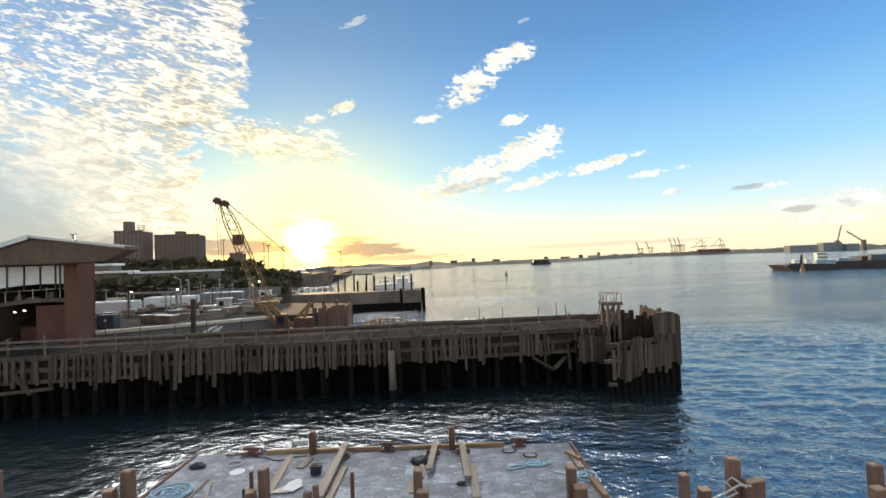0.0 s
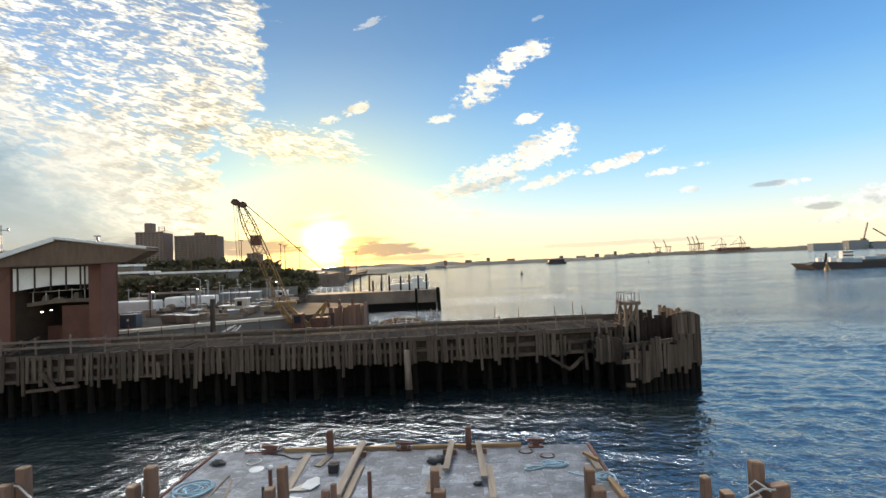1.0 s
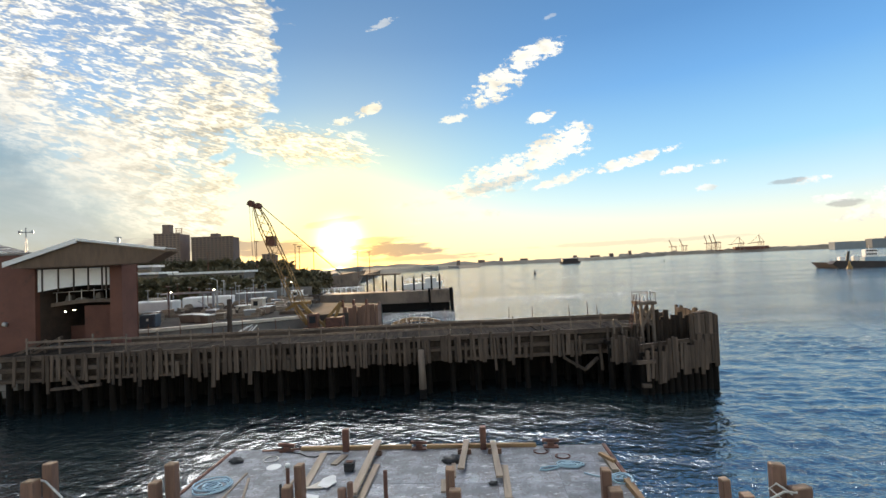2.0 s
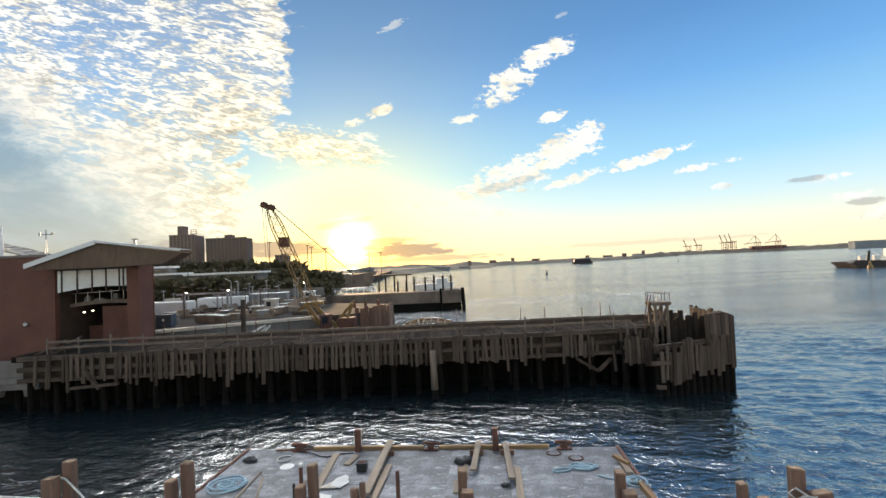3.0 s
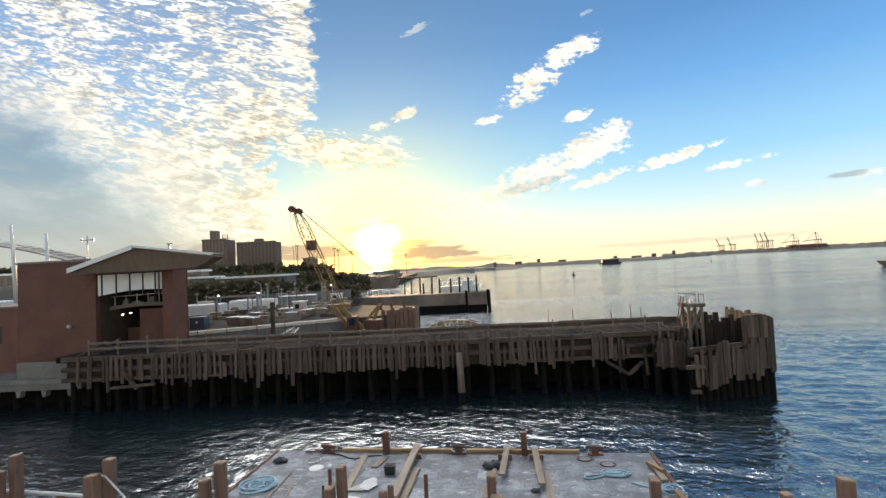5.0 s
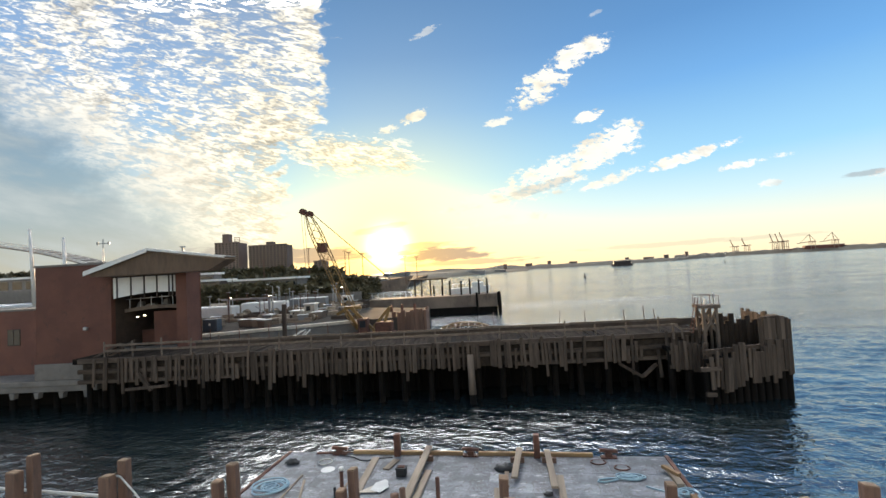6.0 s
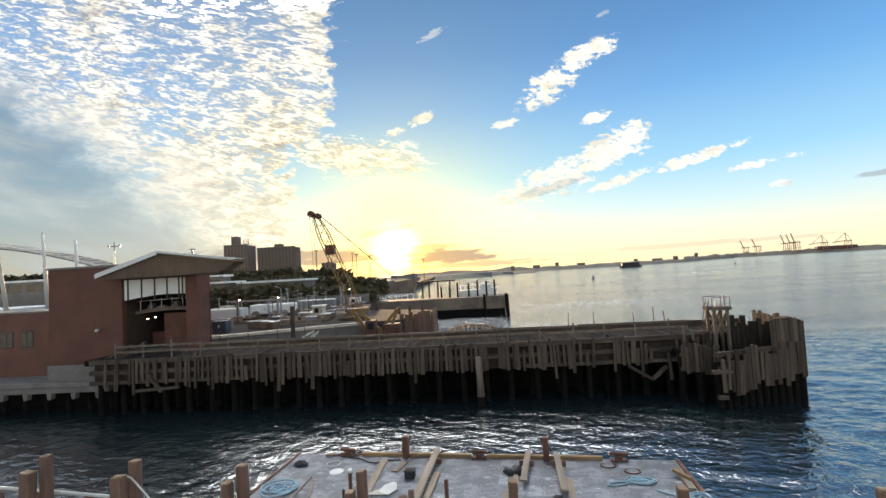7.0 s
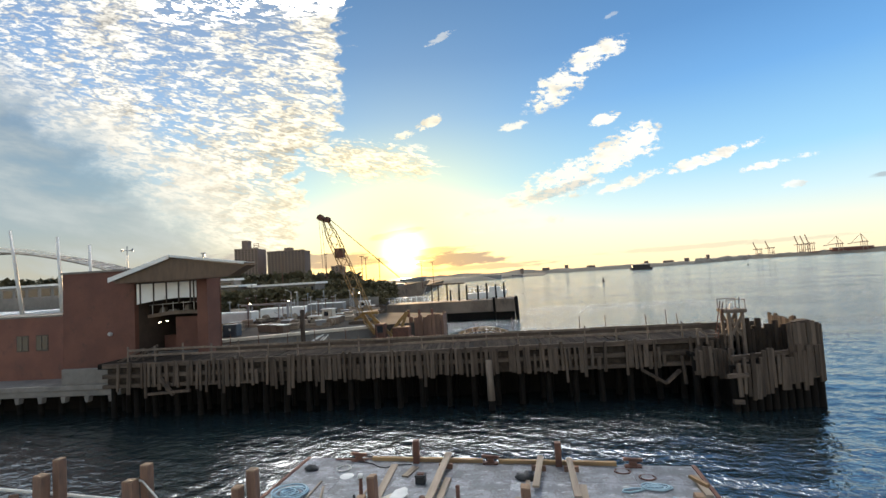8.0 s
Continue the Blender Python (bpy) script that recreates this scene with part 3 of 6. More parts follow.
def build_pier():
    pier = thing("timber_pier", "long derelict timber pier with weathered plank fendering", "pier", PIER, kind="structure")
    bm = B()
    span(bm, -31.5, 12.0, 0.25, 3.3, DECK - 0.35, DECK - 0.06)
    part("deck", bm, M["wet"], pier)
    dm = mesh_of("deck_plank", box(B(), (0, 0, 0), (0.275, 3.0, 0.06), None, 0.008), M["deck_timber"])
    for i in range(145):
        if rng.random() < 0.04:
            continue
        piece("deck_plank", dm, pier, pose(-31.3 + i * 0.298, 1.72 + rng.uniform(-0.05, 0.05), DECK - 0.028 + rng.uniform(-0.008, 0.012), 0, 0, rng.uniform(-0.6, 0.6)))
    bm = B()
    span(bm, -25.0, 11.4, 3.05, 3.35, DECK, DECK + 0.42)
    part("back_curb", bm, M["timber_h"], pier)
    for z, h in ((3.42, 0.3), (2.75, 0.26), (2.1, 0.22)):
        u = -31.0
        while u < 8.0:
            ln = rng.uniform(4.0, 7.0)
            if z > 2.2 or rng.random() < 0.7:
                bm = B()
                span(bm, u, min(u + ln, 8.4), 0.02, 0.24, z - h / 2, z + h / 2, 0.02)
                part("wale", bm, M["timber_h"], pier)
            u += ln + 0.01
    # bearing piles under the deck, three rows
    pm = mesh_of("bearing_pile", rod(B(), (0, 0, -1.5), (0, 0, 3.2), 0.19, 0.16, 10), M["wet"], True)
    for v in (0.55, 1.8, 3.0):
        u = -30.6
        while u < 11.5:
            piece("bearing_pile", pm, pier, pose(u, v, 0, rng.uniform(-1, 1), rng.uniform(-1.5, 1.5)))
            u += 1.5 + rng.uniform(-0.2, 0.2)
    # near-black sheet added in place of the dark under the deck
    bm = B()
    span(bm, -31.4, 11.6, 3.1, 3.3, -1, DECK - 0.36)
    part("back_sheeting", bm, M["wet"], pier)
    part("backing", span(B(), -30.8, 8.4, 0.26, 0.32, 2.0, 3.19), M["deck_timber"], pier, "dark boarding behind the planks")
    # fender planks
    boards = []
    for k in range(5):
        w = (0.15, 0.19, 0.23, 0.17, 0.27)[k]
        bm = box(B(), (0, 0, 0.5), (w, 0.09, 1.0), None, 0.012)
        boards.append(mesh_of("fender_plank", bm, M["timber"]))
    u = -30.4
    while u < 8.3:
        hole = 1.2 < u < 1.9 or -5.2 < u < -4.6 or 4.4 < u < 5.9
        gap = 0.27 if u < -17 else 0.23
        if u < -24 and rng.random() < 0.25:
            hole = True
        if not hole:
            top = 3.5 + rng.uniform(-0.18, 0.22)
            low = 1.95 + rng.uniform(-0.12, 0.14)
            if u < -18:
                low = 1.85 + rng.uniform(-0.3, 0.3)
            if rng.random() < 0.06:
                low -= rng.uniform(0.2, 0.7)
            if rng.random() < 0.10:
                top -= rng.uniform(0.4, 0.9)
            m = pose(u, -0.035, low, rng.uniform(-1.2, 0.6), rng.uniform(-2.5, 2.5), 0) @ Matrix.Diagonal((1, 1, top - low, 1))
            piece("fender_plank", rng.choice(boards), pier, m)
        u += gap + rng.uniform(-0.05, 0.16)
    # broken raker and hanging timbers
    for a, b in (((3.0, -0.1, 1.9), (4.3, -0.35, 1.1)), ((4.3, -0.35, 1.15), (5.2, -0.05, 1.75)), ((5.35, -0.12, 2.6), (5.45, -0.2, 1.0)),
                 ((-26.9, -0.1, 2.6), (-25.9, -0.25, 1.5)), ((-27.6, -0.2, 1.6), (-24.8, -0.2, 1.75))):
        part("broken_timber", bar(B(), a, b, 0.2, 0.16), M["timber"], pier)
    return pier


build_pier()


def build_railing():
    rail = thing("pier_railing", "grey timber railing along the pier with leaning posts", "railing", PIER)
    pm = mesh_of("post", box(B(), (0, 0, 0.5), (0.085, 0.085, 1.0), None, 0.01), M["grey_pile"])
    u = -29.5
    while u < 7:
        h = rng.uniform(0.95, 1.15) if u < -10 else rng.uniform(0.75, 1.0)
        piece("post", pm, rail, pose(u, 0.45, DECK, rng.uniform(-2, 2), rng.uniform(-2, 2)) @ Matrix.Diagonal((1, 1, h, 1)))
        u += 1.95 + rng.uniform(-0.15, 0.15)
    for z in (0.42, 0.78):
        u = -29.5
        while u < 6.6:
            e = min(u + rng.uniform(3.8, 6.2), 6.8)
            part("rail", bar(B(), (u, 0.38, DECK + z + rng.uniform(-0.03, 0.03)), (e, 0.38, DECK + z + rng.uniform(-0.03, 0.03)), 0.05, 0.13), M["grey_pile"], rail)
            u = e + 0.01
    back = thing("back_fence", "row of thin rusty stakes on the far edge of the pier", "fence", PIER)
    pm = mesh_of("stake", rod(B(), (0, 0, 0), (0, 0, 1.0), 0.03, 0.025, 6), M["rust"], True)
    for u in (-24.0, -21.9, -19.8, -17.8, -15.6, -13.4, -11.0, -8.9, -6.6, -4.1, 0.3, 2.0, 4.6, 5.9, 6.6):
        piece("stake", pm, back, pose(u, 3.2, DECK + 0.41, rng.uniform(-3, 3), rng.uniform(-5, 4)) @ Matrix.Diagonal((1, 1, rng.uniform(0.7, 1.05), 1)))


build_railing()


def build_pier_head():
    head = thing("pier_head_fender", "broken plank fender wall at the pier head", "fender", PIER)
    boards = [mesh_of("fender_plank", box(B(), (0, 0, 0.5), (w, 0.11, 1.0), None, 0.014), M["timber"]) for w in (0.18, 0.22, 0.27)]
    a, b = Vector((7.0, -2.6)), Vector((11.65, -2.0))
    n = 20
    for i in range(n):
        s = (i + 0.5) / n
        p = a.lerp(b, s)
        top = 2.75 + 0.5 * s + rng.choice((-0.35, -0.1, 0.0, 0.05, 0.3)) + rng.uniform(-0.08, 0.08)
        low = 0.6 + 0.75 * s + rng.choice((-0.1, 0.0, 0.05, 0.3)) + rng.uniform(-0.12, 0.12)
        m = pose(p.x, p.y - 0.12, low, rng.uniform(-1, 1), rng.uniform(-2.4, 2.4), 7) @ Matrix.Diagonal((1, 1, top - low, 1))
        piece("fender_plank", rng.choice(boards), head, m)
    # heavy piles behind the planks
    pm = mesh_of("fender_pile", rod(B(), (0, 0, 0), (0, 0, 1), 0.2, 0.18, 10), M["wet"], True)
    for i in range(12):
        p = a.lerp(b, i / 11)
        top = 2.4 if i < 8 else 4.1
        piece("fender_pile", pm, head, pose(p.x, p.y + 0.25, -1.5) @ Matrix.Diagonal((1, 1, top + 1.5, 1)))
    # tall planked corner
    for i in range(7):
        u = 10.1 + i * 0.24
        m = pose(u, -2.2 + 0.1 * (u - 10), 1.5 + rng.uniform(-0.1, 0.1), 0, rng.uniform(-1, 1), 7) @ Matrix.Diagonal((1, 1, 2.95 + rng.uniform(-0.12, 0.04), 1))
        piece("fender_plank", boards[1 + i % 2], head, m)
    for i in range(21):
        v = -1.9 + i * 0.26
        m = pose(11.75 + 0.03 * i, v, 1.35 + rng.uniform(-0.1, 0.15), 0, rng.uniform(-1, 1), 90) @ Matrix.Diagonal((1, 1, 3.05 + rng.uniform(-0.2, 0.05), 1))
        piece("fender_plank", boards[2], head, m)
    for i in range(9):
        piece("fender_pile", pm, head, pose(11.55 + 0.06 * i, -1.7 + i * 0.6, -1.5) @ Matrix.Diagonal((1, 1, 4.6, 1)))
    # back row of uneven piles
    pt = mesh_of("tall_pile", rod(B(), (0, 0, 0), (0, 0, 1), 0.17, 0.16, 10), M["deck_timber"], True)
    for i in range(13):
        u = 8.95 + i * 0.22
        top = 4.05 + rng.uniform(-0.15, 0.2) + (0.4 if i in (1, 4, 8) else 0)
        piece("tall_pile", pt, head, pose(u, 0.1 + rng.uniform(-0.05, 0.05), -1.2) @ Matrix.Diagonal((1, 1, top + 1.2, 1)))
    for i in range(9):
        top = 3.05 + rng.uniform(-0.25, 0.2)
        piece("fender_plank", boards[i % 3], head, pose(5.75 + i * 0.21, -1.15 - 0.08 * i, 1.6 + rng.uniform(-0.1, 0.1), 0, rng.uniform(-2, 2), 4) @ Matrix.Diagonal((1, 1, top - 1.6, 1)))
    for z in (1.78, 2.6):
        part("wale", bar(B(), (5.6, -1.02, z), (7.6, -1.78, z), 0.14, 0.18), M["timber_h"], head)
    for u, v in ((5.75, -1.08), (6.6, -1.4)):
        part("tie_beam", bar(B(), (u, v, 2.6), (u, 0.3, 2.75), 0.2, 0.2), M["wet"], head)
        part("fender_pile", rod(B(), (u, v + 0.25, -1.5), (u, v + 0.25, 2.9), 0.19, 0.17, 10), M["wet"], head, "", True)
    for z in (2.3, 3.0):
        part("wale", bar(B(), (6.9, -2.45, z - 0.2), (11.5, -1.85, z), 0.2, 0.24), M["timber_h"], head)
    part("stub_beam", bar(B(), (6.5, -2.75, 1.95), (7.5, -2.75, 1.98), 0.22, 0.2), M["timber_h"], head)
    part("stub_beam", bar(B(), (6.7, -2.72, 0.62), (7.2, -2.72, 0.6), 0.22, 0.2), M["timber_h"], head)
    part("cap", bar(B(), (10.3, -2.0, 4.45), (11.2, -1.9, 4.5), 0.35, 0.14), M["timber_h"], head)
    # near-black block standing in for the shade inside the pier head
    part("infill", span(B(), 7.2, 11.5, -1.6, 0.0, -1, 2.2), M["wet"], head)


build_pier_head()


def build_signal_tower():
    tw = thing("signal_tower", "small grey timber light tower with braced legs", "tower", on_pier(8.27, -0.2, 0))
    zt = 4.98
    for x in (-0.37, 0.37):
        for y in (-0.37, 0.37):
            part("leg", box(B(), (x, y, (zt + 2.2) / 2), (0.16, 0.16, zt - 2.2), None, 0.015), M["grey_pile"], tw)
    for y in (-0.37, 0.37):
        part("brace", bar(B(), (-0.36, y - 0.02, 3.6), (0.36, y - 0.02, 4.85), 0.07, 0.13), M["grey_pile"], tw)
        part("brace", bar(B(), (0.36, y + 0.07, 3.6), (-0.36, y + 0.07, 4.85), 0.07, 0.13), M["grey_pile"], tw)
    part("platform", box(B(), (0, 0, zt + 0.09), (1.12, 1.12, 0.2), None, 0.02), M["grey_pile"], tw)
    for x in (-0.5, 0.5):
        for y in (-0.5, 0.5):
            part("rail_post", rod(B(), (x, y, zt + 0.18), (x, y, zt + 0.75), 0.018, None, 6), M["rust"], tw)
    for y in (-0.5, 0.5):
        part("guard_rail", rod(B(), (-0.5, y, zt + 0.73), (0.5, y, zt + 0.73), 0.018, None, 6), M["rust"], tw)
    bm = B()
    rod(bm, (0, 0, zt + 0.18), (0, 0, zt + 0.4), 0.11, 0.09, 10)
    rod(bm, (0, 0, zt + 0.4), (0, 0, zt + 0.52), 0.07, 0.05, 10)
    part("lantern", bm, M["white"], tw)
    bm = B()
    rod(bm, (0.3, -0.3, zt + 0.18), (0.3, -0.3, zt + 0.85), 0.04, None, 8)
    part("signal_mast", bm, M["steel"], tw)
    bm = B()
    for s in (-0.17, 0.17):
        rod(bm, (-0.95, s, 3.55), (-0.5, s, 5.6), 0.03, None, 6)
    for i in range(8):
        k = i / 8
        rod(bm, (-0.95 + 0.45 * k, -0.17, 3.55 + 2.05 * k), (-0.95 + 0.45 * k, 0.17, 3.55 + 2.05 * k), 0.02, None, 5)
    part("ladder", bm, M["rust"], tw)
    # low pale handrail frame beside the tower
    fr = thing("landing_handrail", "low pale handrail frame beside the light tower", "handrail", on_pier(6.9, -0.15, 0))
    for x0, x1, z0, z1 in ((-0.6, -0.1, 4.1, 3.75), (-0.1, 0.95, 3.75, 3.72)):
        part("rail", bar(B(), (x0, 0, z0), (x1, -0.02, z1), 0.07, 0.1), M["grey_pile"], fr)
    for x, z in ((-0.6, 4.1), (-0.1, 3.75), (0.9, 3.72)):
        part("post", span(B(), x - 0.05, x + 0.05, -0.05, 0.05, 3.2, z), M["grey_pile"], fr)


build_signal_tower()

# lone pile standing in the slip
lone = thing("mooring_pile", "lone tapered pale timber pile standing in the water", "pile", pose(-3.2, 27.6, 0, 0, -1.0, 0))
part("shaft", rod(B(), (0, 0, 0.55), (0, 0, 2.88), 0.225, 0.175, 14), M["grey_pile"], lone, "dry grey-brown upper shaft", True)
part("wet_foot", rod(B(), (0, 0, -2), (0, 0, 0.56), 0.20, 0.20, 14), M["wet"], lone, "dark wet weedy foot", True)

# ---------------------------------------------------------------- barge
BZ = 0.9


def build_barge():
    barge = thing("deck_barge", "flat steel work barge with a worn patched grey deck", "barge", pose(0, 0, 0))
    x0, x1, y0, y1 = -9.75, 4.75, 13.55, 18.0
    bm = span(B(), x0, x1, y0, y1, -0.6, BZ - 0.012, 0.06)
    part("hull", bm, M["rust"], barge, "rusty steel hull side")
    # deck plates
    nx, ny = 7, 3
    for i in range(nx):
        for j in range(ny):
            a, b = x0 + 0.05 + (x1 - x0 - 0.1) * i / nx, x0 + 0.05 + (x1 - x0 - 0.1) * (i + 1) / nx
            c, d = y0 + 0.05 + (y1 - y0 - 0.1) * j / ny, y0 + 0.05 + (y1 - y0 - 0.1) * (j + 1) / ny
            cx, cy = (a + b) / 2, (c + d) / 2
            bm = box(B(), (0, 0, 0), (b - a - 0.006, d - c - 0.006, 0.02))
            ob = part("deck_plate", bm, M["deck"], barge)
            ob.location = (cx, cy, BZ - 0.004 + rng.uniform(0, 0.003))
    # timber kerb along the far edge
    for a, b in ((-7.0, -2.6), (-2.0, 2.2)):
        part("edge_timber", bar(B(), (a, y1 - 0.12, BZ + 0.075), (b, y1 - 0.12, BZ + 0.075), 0.14, 0.13), M["yellow_wood"], barge, "yellowish sawn edge timber")
    part("edge_timber", bar(B(), (-8.5, y1 - 0.3, BZ + 0.07), (-6.9, y1 - 0.12, BZ + 0.07), 0.06, 0.05), M["rust"], barge)
    for x, y in ((-5.16, 17.75), (0.19, 17.75)):
        bm = span(B(), x - 0.11, x + 0.11, y - 0.11, y + 0.11, BZ, BZ + 0.85)
        part("stanchion", bm, M["rust"], barge, "dark rusty steel stanchion")
    for x, y in ((-7.55, 17.8), (-2.3, 17.8), (2.75, 17.8)):
        bm = B()
        span(bm, x - 0.28, x + 0.28, y - 0.12, y + 0.12, BZ, BZ + 0.06)
        span(bm, x - 0.12, x + 0.12, y - 0.09, y + 0.09, BZ + 0.05, BZ + 0.2)
        bar(bm, (x - 0.32, y, BZ + 0.28), (x + 0.32, y, BZ + 0.24), 0.1, 0.1)
        part("cleat", bm, M["rust"], barge)
    # left and right rub rails
    part("rub_rail", bar(B(), (x0 - 0.02, y0, BZ - 0.03), (x0 - 0.02, y1, BZ - 0.03), 0.12, 0.14), M["rust"], barge)
    part("rub_rail", bar(B(), (x1 + 0.02, y0, BZ - 0.03), (x1 + 0.02, y1, BZ - 0.03), 0.12, 0.14), M["rust"], barge)


build_barge()

# ---------------------------------------------------------------- land behind the slip
LAND = 3.55


def slab(outline, z0, z1):
    bm = B()
    lo = [bm.verts.new((x, y, z0)) for x, y in outline]
    hi = [bm.verts.new((x, y, z1)) for x, y in outline]
    bm.faces.new(lo[::-1])
    bm.faces.new(hi)
    for i in range(len(lo)):
        j = (i + 1) % len(lo)
        bm.faces.new((lo[i], lo[j], hi[j], hi[i]))
    bmesh.ops.recalc_face_normals(bm, faces=bm.faces[:])
    return bm


single("ground", slab([(-140, 10.2), (-38, 10.2), (-30.1, 9.75), (-16.2, 16.4), (-10.5, 18.3), (-10.5, 27), (-22, 34), (-24, 60), (-46, 104), (-52, 150), (-36, 210), (-40, 330), (-70, 900), (-900, 900), (-900, 10.2)], -1, LAND),
       M["asphalt"], "dark asphalt yard ground on the quay", "ground", PIER, kind="structure")
quay = thing("quay_wall", "dark quay wall with a white concrete cap", "quay", PIER, kind="structure")
for a, b in (((-30.14, 9.62), (-16.3, 16.25)),):
    bm = B()
    bar(bm, (a[0], a[1], 3.5), (b[0], b[1], 3.5), 0.6, 0.26)
    part("cap", bm, M["ply"], quay, "pale weathered concrete cap")
    bm = B()
    bar(bm, (a[0] + 0.1, a[1] + 0.15, 1.2), (b[0] + 0.1, b[1] + 0.15, 1.2), 0.5, 4.2)
    part("face", bm, M["concrete"], quay)

# ---------------------------------------------------------------- brick building
def build_terminal():
    bld = thing("brick_ferry_house", "red brick waterside building with gabled roof and open bay", "building", PIER)
    V0, VB, top = 3.6, 17.0, 9.15
    bm = B()
    span(bm, -37.25, -31.55, V0, V0 + 0.4, 0.6, 9.78)
    part("wall", bm, M["brick"], bld, "red brick wall")
    part("wall", span(B(), -26.68, -25.9, V0, V0 + 0.4, 2.6, top + 0.2), M["brick"], bld)
    bm = B()
    prism(bm, [(-31.55, 8.8), (-26.68, 8.8), (-26.68, 9.9), (-27.7, 10.35), (-31.55, 9.15)], V0 + 0.003, V0 + 0.4)
    part("gable", bm, M["soffit"], bld, "brown boarded gable")
    part("wall", span(B(), -26.3, -25.9, V0 + 0.4, 5.2, 2.6, 9.5), M["brick"], bld)
    part("wall", bar(B(), (-26.1, 5.3, 5.9), (-33.3, VB, 5.9), 0.4, 6.6), M["brick"], bld)
    part("wall", span(B(), -37.25, -36.85, V0 + 0.4, VB, 2.6, 9.78), M["brick"], bld)
    part("wall", span(B(), -36.85, -33.4, VB - 0.4, VB, 2.6, 9.3), M["brick"], bld)
    part("coping", span(B(), -37.35, -32.0, V0 - 0.08, V0 + 0.5, 9.783, 9.93), M["concrete"], bld, "pale stone coping")
    part("flat_roof", span(B(), -36.84, -31.6, V0 + 0.42, VB - 0.41, 9.45, 9.6), M["concrete"], bld)
    # lower wing
    bm = B()
    span(bm, -62, -37.26, V0, V0 + 0.4, 0.6, 6.7)
    part("wing_wall", bm, M["brick"], bld)
    part("wing_roof", span(B(), -62, -37.3, V0 + 0.41, VB, 6.35, 6.55), M["concrete"], bld)
    part("coping", span(B(), -62, -37.27, V0 - 0.06, V0 + 0.5, 6.703, 6.82), M["concrete"], bld)
    for u in (-40.55, -38.95):
        w = part("window", span(B(), u - 0.5, u + 0.5, V0 - 0.02, V0 + 0.03, 4.2, 5.4), M["dark"], bld, "small window with dark frame")
        for k in (-0.24, 0.24):
            part("pane", span(B(), u + k - 0.2, u + k + 0.2, V0 - 0.035, V0 - 0.021, 4.27, 5.33), M["glass_dark"], w)
    # roof: two slopes with overhang
    F, K = 2.1, VB + 0.6
    ru, rz = -27.7, 10.42
    el, zl = -32.2, 9.02
    er, zr = -22.2, 9.66
    part("roof", prism(B(), [(el, zl), (ru, rz), (ru, rz + 0.16), (el, zl + 0.16)], F, 5.3), M["soffit"], bld, "left roof slope, boarded below")
    part("roof", prism(B(), [(ru, rz), (er, zr), (er, zr + 0.12), (ru, rz + 0.16)], F, 3.6), M["soffit"], bld, "long right roof slope, boarded below")
    part("fascia", prism(B(), [(el - 0.05, zl - 0.08), (ru, rz - 0.06), (ru, rz + 0.22), (el - 0.05, zl + 0.24)], F - 0.09, F - 0.003), M["white"], bld, "white painted fascia board")
    part("fascia", prism(B(), [(ru, rz + 0.06), (er, zr + 0.02), (er, zr + 0.15), (ru, rz + 0.22)], F - 0.06, F - 0.003), M["white"], bld)
    part("eave_box", prism(B(), [(-31.9, 8.86), (-26.6, 8.84), (-23.4, 8.9), (er + 0.1, zr - 0.06), (ru, rz - 0.03), (-31.9, 9.08)], F + 0.12, 3.58), M["soffit"], bld, "deep brown boarded eave")
    part("roof_sheet", prism(B(), [(el - 0.05, zl + 0.165), (ru, rz + 0.165), (er, zr + 0.125), (er, zr + 0.15), (ru, rz + 0.2), (el - 0.05, zl + 0.2)], F + 0.002, 3.6), M["steel"], bld, "pale ribbed metal roof sheet")
    n = 15
    for i in range(n):
        s = (i + 0.5) / n
        u = ru + (er - ru) * s
        z = rz + (zr - rz) * s
        part("rafter_tail", bar(B(), (u - 0.2, F - 0.1, z + 0.17), (u + 0.1, F + 0.3, z + 0.14), 0.07, 0.07), M["white"], bld)
    # bay: transom panels over the opening
    us = (-31.5, -31.15, -30.1, -29.1, -28.15, -27.25, -26.98, -26.7)
    for i in range(len(us) - 1):
        a, b = us[i], us[i + 1]
        def low(u):
            s = (u + 31.5) / 4.8
            return 7.24 + 0.34 * math.sin(min(1, s * 1.1) * math.pi * 0.62)
        bm = prism(B(), [(a + 0.04, low(a)), (b - 0.04, low(b)), (b - 0.04, 8.74), (a + 0.04, 8.74)], V0 + 0.12, V0 + 0.18)
        part("transom_panel", bm, M["white"], bld, "white translucent transom panel")
        part("mullion", span(B(), b - 0.04, b + 0.04, V0 + 0.06, V0 + 0.24, 7.2, 8.8), M["dark"], bld)
    part("lintel", span(B(), -31.55, -26.68, V0 + 0.05, V0 + 0.35, 8.74, 8.81), M["dark"], bld)
    # inside of the bay
    part("bay_floor", span(B(), -31.59, -26.32, V0 - 0.3, 5.2, 3.3, 3.55), M["concrete"], bld)
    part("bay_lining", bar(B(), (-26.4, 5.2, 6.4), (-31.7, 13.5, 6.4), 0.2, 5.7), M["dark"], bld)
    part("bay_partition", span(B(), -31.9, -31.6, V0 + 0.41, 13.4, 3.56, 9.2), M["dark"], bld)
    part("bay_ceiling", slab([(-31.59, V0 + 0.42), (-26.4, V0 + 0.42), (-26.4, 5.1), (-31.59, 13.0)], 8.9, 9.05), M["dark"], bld)
